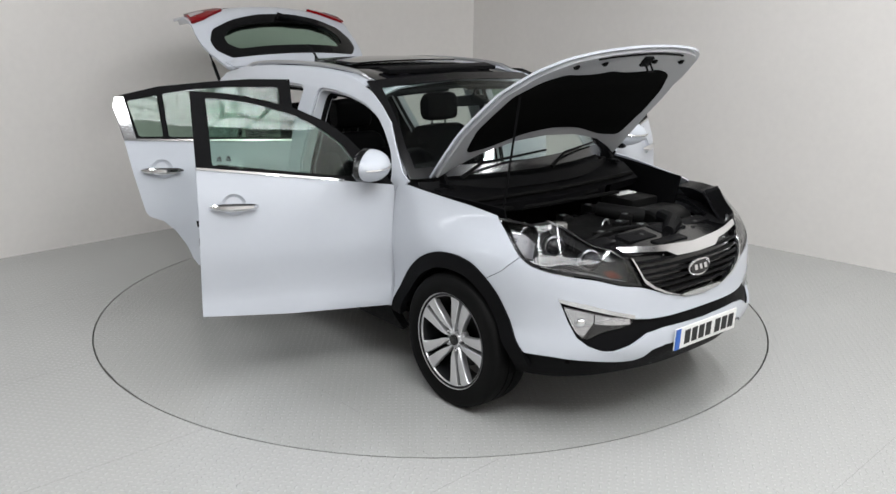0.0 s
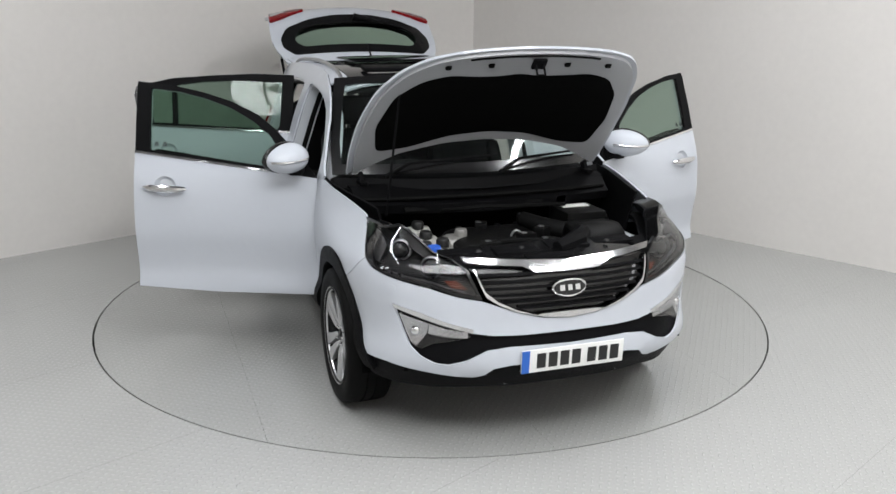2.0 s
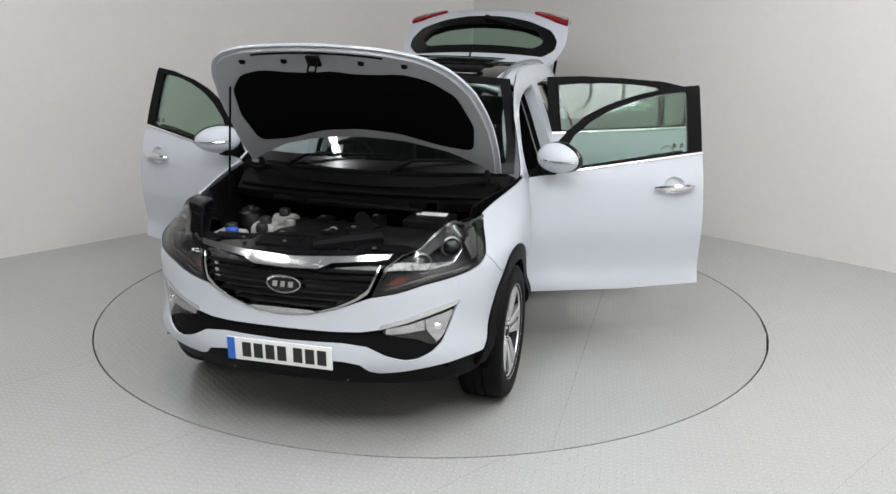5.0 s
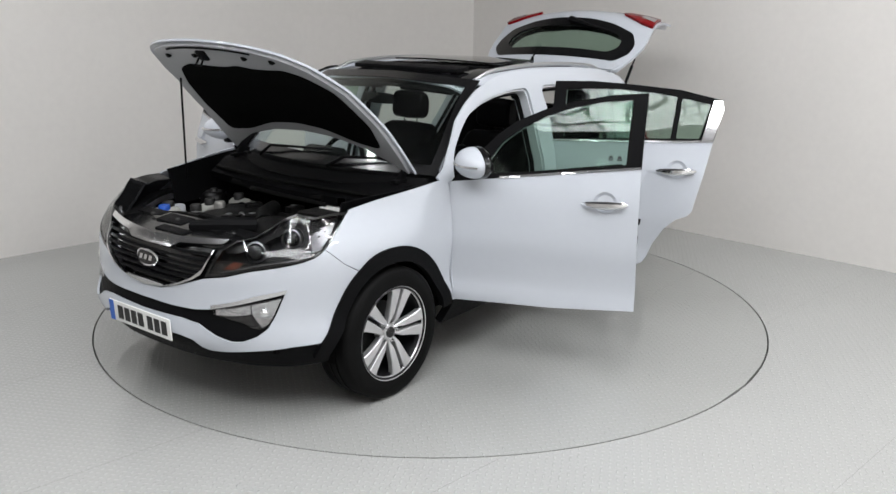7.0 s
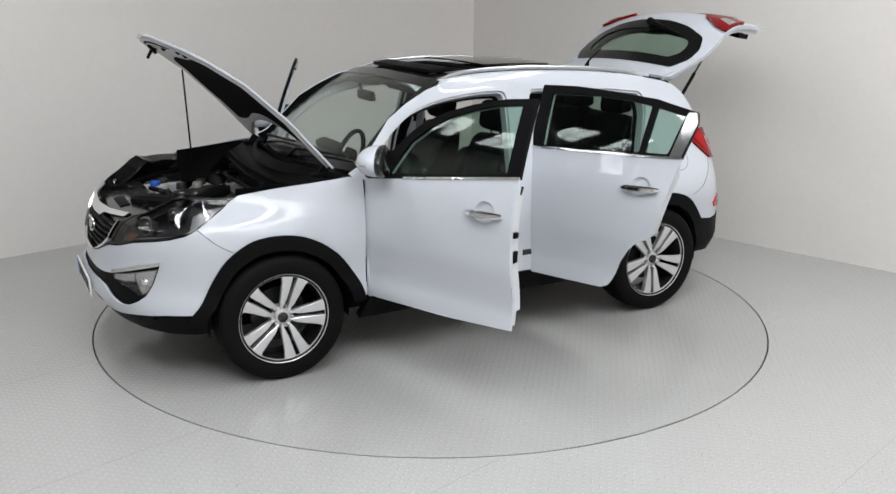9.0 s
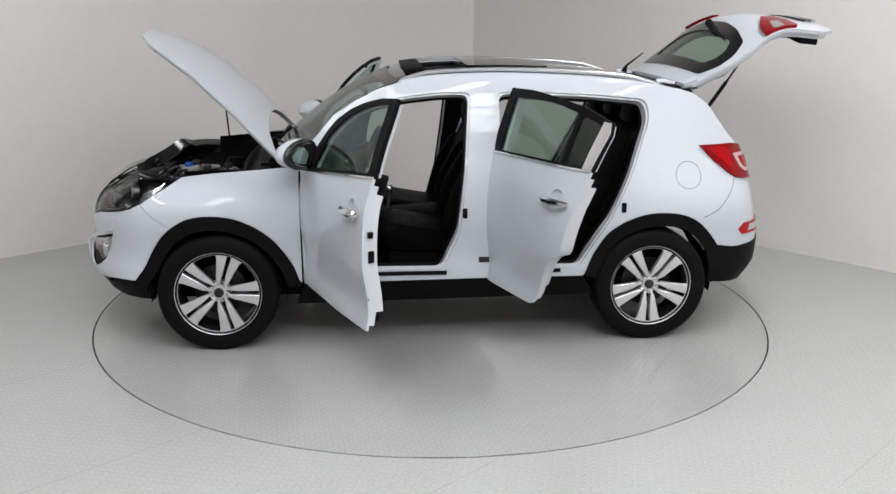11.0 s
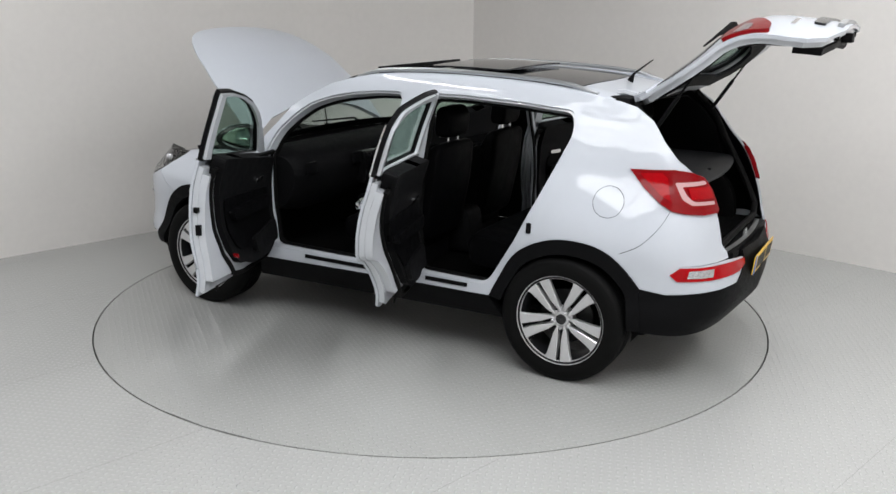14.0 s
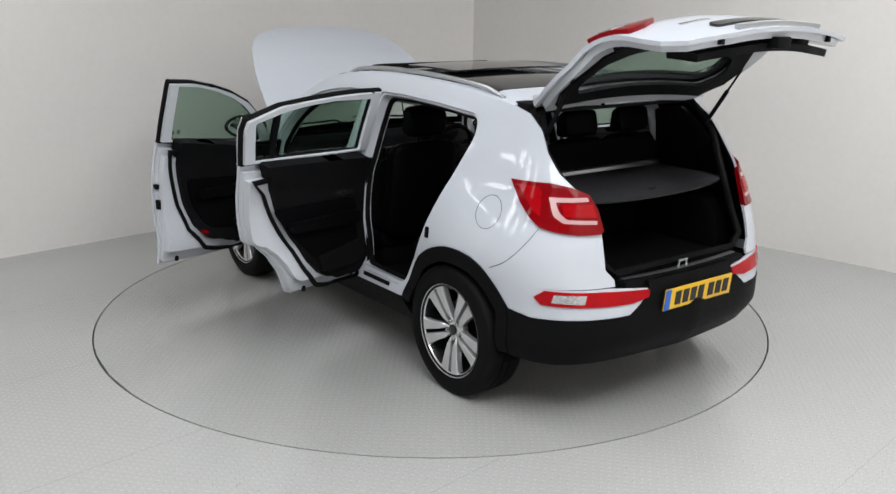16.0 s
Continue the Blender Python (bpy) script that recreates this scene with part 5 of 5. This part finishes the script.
def engine_bay():
    bm = bmesh.new()
    box(bm, 1.04, 1.98, -.74, .74, .40, .46)
    part("bay_floor", bm, CARPET, car, "dark engine bay floor")
    bm = bmesh.new()
    cushion(bm, [(1.28, .62), (1.28, .86), (1.36, .90), (1.66, .87), (1.72, .82), (1.72, .62)], -.34, .30, .05, 0)
    eng = part("engine_cover", bm, ENGINE, car, "black plastic engine cover")
    for k in range(5):
        bm = bmesh.new()
        box(bm, 1.34, 1.68, -.26 + k * .11, -.23 + k * .11, .885, .902, .006, about((1.34, 0, .90), "Y", 7))
        part("cover_rib", bm, CLAD, eng)
    bm = bmesh.new()
    tube(bm, [(1.55, 0 + .03 * math.cos(k * math.pi / 8), .87 + .04 * math.sin(k * math.pi / 8)) for k in range(9)], .006, 6)
    part("lifting_eye", bm, SATIN, eng, "steel lifting eye")
    # battery with cover, on the left
    bm = bmesh.new()
    box(bm, 1.22, 1.46, .34, .58, .62, .955, .015)
    bat = part("battery", bm, ENGINE, car, "black battery box")
    bm = bmesh.new()
    box(bm, 1.27, 1.33, .38, .54, .956, .96)
    part("battery_label", bm, PLATE_W, bat, "white label")
    bm = bmesh.new()
    cushion(bm, [(1.50, .70), (1.50, .93), (1.66, .95), (1.74, .90), (1.74, .70)], .25, .55, .04, 0)
    air = part("air_filter_box", bm, ENGINE, car, "black air filter box")
    bm = bmesh.new()
    tube(bm, [(1.60, .25, .90), (1.52, .15, .92), (1.40, .10, .93)], [.05, .045, .04], 12)
    part("intake_hose", bm, RUBBER, air, "ribbed black intake hose")
    bm = bmesh.new()
    tube(bm, [(1.70, .30, .91), (1.84, .20, .92), (1.92, .05, .91)], [.045, .05, .03], 10)
    part("intake_duct", bm, CLAD, air)
    # washer filler, coolant bottle, brake reservoir on the right
    bm = bmesh.new()
    cushion(bm, [(1.62, .70), (1.62, .89), (1.72, .875), (1.74, .70)], -.57, -.44, .03, .02)
    wb = part("washer_bottle", bm, BOTTLE, car, "milky white washer bottle")
    bm = bmesh.new()
    lathe(bm, [(.001, .03), (.03, .03), (.034, .022), (.034, 0)], 16, Matrix.Translation((1.70, -.50, .875)) @ Matrix.Rotation(radians(90), 4, "X"))
    part("washer_cap", bm, BLUE, wb, "blue filler cap")
    bm = bmesh.new()
    lathe(bm, [(.001, .03), (.03, .03), (.034, .022), (.034, 0)], 16, Matrix.Translation((1.65, -.53, .885)) @ Matrix.Rotation(radians(90), 4, "X"))
    part("coolant_cap", bm, INK, wb, "black cap")
    for x0, x1, y0, y1, z1, mt, nm, lb in ((1.34, 1.50, -.52, -.38, .875, BOTTLE, "coolant_tank", "milky coolant tank"), (1.40, 1.56, -.36, -.20, .89, ALU, "inlet_manifold", "cast aluminium manifold"), (1.16, 1.28, -.50, -.36, .88, BOTTLE, "brake_fluid_bottle", "milky brake fluid bottle"), (1.52, 1.59, -.44, -.37, .87, BOTTLE, "filter_housing", "pale filter housing")):
        bm = bmesh.new()
        cushion(bm, [(x0, .70), (x0, z1 - .02), (x0 + .04, z1), (x1 - .03, z1 - .01), (x1, .70)], y0, y1, .03, .03)
        ob = part(nm, bm, mt, car, lb)
        bm = bmesh.new()
        lathe(bm, [(.001, .03), (.028, .03), (.033, .02), (.033, -.01)], 14, Matrix.Translation(((x0 + x1) / 2, (y0 + y1) / 2, z1)) @ Matrix.Rotation(radians(90), 4, "X"))
        part("cap", bm, INK if mt is BOTTLE else ALU, ob)
    for sg in (1, -1):
        bm = bmesh.new()
        lathe(bm, [(.001, .07), (.05, .07), (.07, .055), (.09, .0), (.10, -.25)], 24, Matrix.Translation((1.26, sg * .62, .83)) @ Matrix.Rotation(radians(90), 4, "X"))
        part("strut_tower", bm, STEEL, car, "dark strut tower")
        bm = bmesh.new()
        lathe(bm, [(.001, .09), (.02, .09), (.024, .072), (.05, .074)], 14, Matrix.Translation((1.26, sg * .62, .83)) @ Matrix.Rotation(radians(90), 4, "X"))
        part("strut_cap", bm, INK, car, "black strut cap")
        bm = bmesh.new()
        box(bm, 1.50, 1.80, sg * .60 - .03, sg * .60 + .03, .78, .87, .02)
        part("inner_wing", bm, SHELL, car, "white inner wing")
    for k, (a, b, c) in enumerate((((1.2, -.3, .95), (1.35, -.1, 1.0), (1.3, .4, .97)), ((1.75, -.4, .88), (1.7, -.1, .90), (1.76, .35, .88)), ((1.22, .3, .98), (1.18, -.1, .96), (1.2, -.5, .97)))):
        bm = bmesh.new()
        q = spline([p[:2] for p in (a, b, c)], 8)
        zz = np.interp(np.linspace(0, 1, len(q)), (0, .5, 1), (a[2], b[2], c[2]))
        tube(bm, [(p[0], p[1], z) for p, z in zip(q, zz)], .012 + .003 * k, 8)
        part("engine_hose", bm, RUBBER, car, "black hose")
    # front slam panel with its cover
    part("slam_panel", sheet([(-.60, 1.80), (.60, 1.80), (.56, 1.96), (.40, 2.03), (0, 2.06), (-.40, 2.03), (-.56, 1.96)], (), lambda y, x: (x, y, .918 - .03 * (x - 1.8) / .2 - .02 * (y / .5) ** 2), 0, .03, .06), GLOSS, car, "black plastic slam panel cover")
    for y0, y1, x0, x1 in ((-.52, -.30, 1.79, 1.86), (-.26, -.04, 1.82, 1.92), (.02, .24, 1.80, 1.90), (.28, .50, 1.79, 1.87), (-.14, .10, 1.95, 2.01)):
        bm = bmesh.new()
        z = .918 - .03 * ((x0 + x1) / 2 - 1.8) / .2 - .02 * ((y0 + y1) ** 2)
        box(bm, x0, x1, y0, y1, z - .006, z + .007, .006, about(((x0 + x1) / 2, 0, z), "Y", 8))
        part("duct_lid", bm, CLAD, car, "raised pad on the slam panel cover")
    for k, (x, y) in enumerate(((1.70, -.20), (1.64, .02), (1.58, .14), (1.72, .10), (1.36, -.12), (1.30, .16))):
        bm = bmesh.new()
        box(bm, x - .035, x + .03, y - .05, y + .045, .84, .905 + .012 * (k % 3), .01, about((x, y, .9), "Z", 17 * k))
        fit = part("connector_box", bm, ENGINE, car, "small black connector box")
        bm = bmesh.new()
        box(bm, x - .016, x + .012, y - .03, y - .005, .905 + .012 * (k % 3), .909 + .012 * (k % 3), .001)
        part("clip_plate", bm, SATIN, fit, "small bright metal clip")
    for y in (-.34, -.12, .12, .34):
        bm = bmesh.new()
        lathe(bm, [(.001, .008), (.010, .008), (.014, 0)], 12, Matrix.Translation((1.88, y, .912)) @ Matrix.Rotation(radians(90), 4, "X"))
        part("clip", bm, INK, car)
    both("lamp_cover", sheet([(.46, 1.83), (.58, 1.80), (.66, 1.62), (.70, 1.46), (.76, 1.48), (.70, 1.70), (.60, 1.88), (.50, 1.97)], (), lambda y, x: (x, y, .895 + .05 * ease((1.95 - x) / .4) - .005), 0, .02, .05), CLAD, car, "black cover beside the headlamp")
    part("scuttle_front", sheet([(-.76, 1.0), (0, 1.05), (.76, 1.0), (.74, 1.18), (0, 1.24), (-.74, 1.18)], (), lambda y, x: (x, y, 1.085 - .09 * ease((x - 1.02) / .2)), 0, .05, .06), CLAD, car, "black scuttle cover")
    bm = bmesh.new()
    tube(bm, [(1.20 - .06 * (y / .74) ** 2, y, 1.03) for y in np.linspace(-.72, .72, 20)], .014, 8)
    part("bulkhead_seal", bm, RUBBER, car, "black rubber bulkhead seal")


cabin()
boot()
engine_bay()


def motions():
    """The turntable turns, and the car with it."""
    off = Vector((0.031, -0.086, 0))
    rows_t, rows_c = [], []
    for t, a in TURN:
        m = pose(0, 0, 0, 0, 0, a)
        rows_t.append((t, m))
        rows_c.append((t, m @ Matrix.Translation(off)))
    walk(turntable, rows_t)
    walk(car, rows_c)


motions()
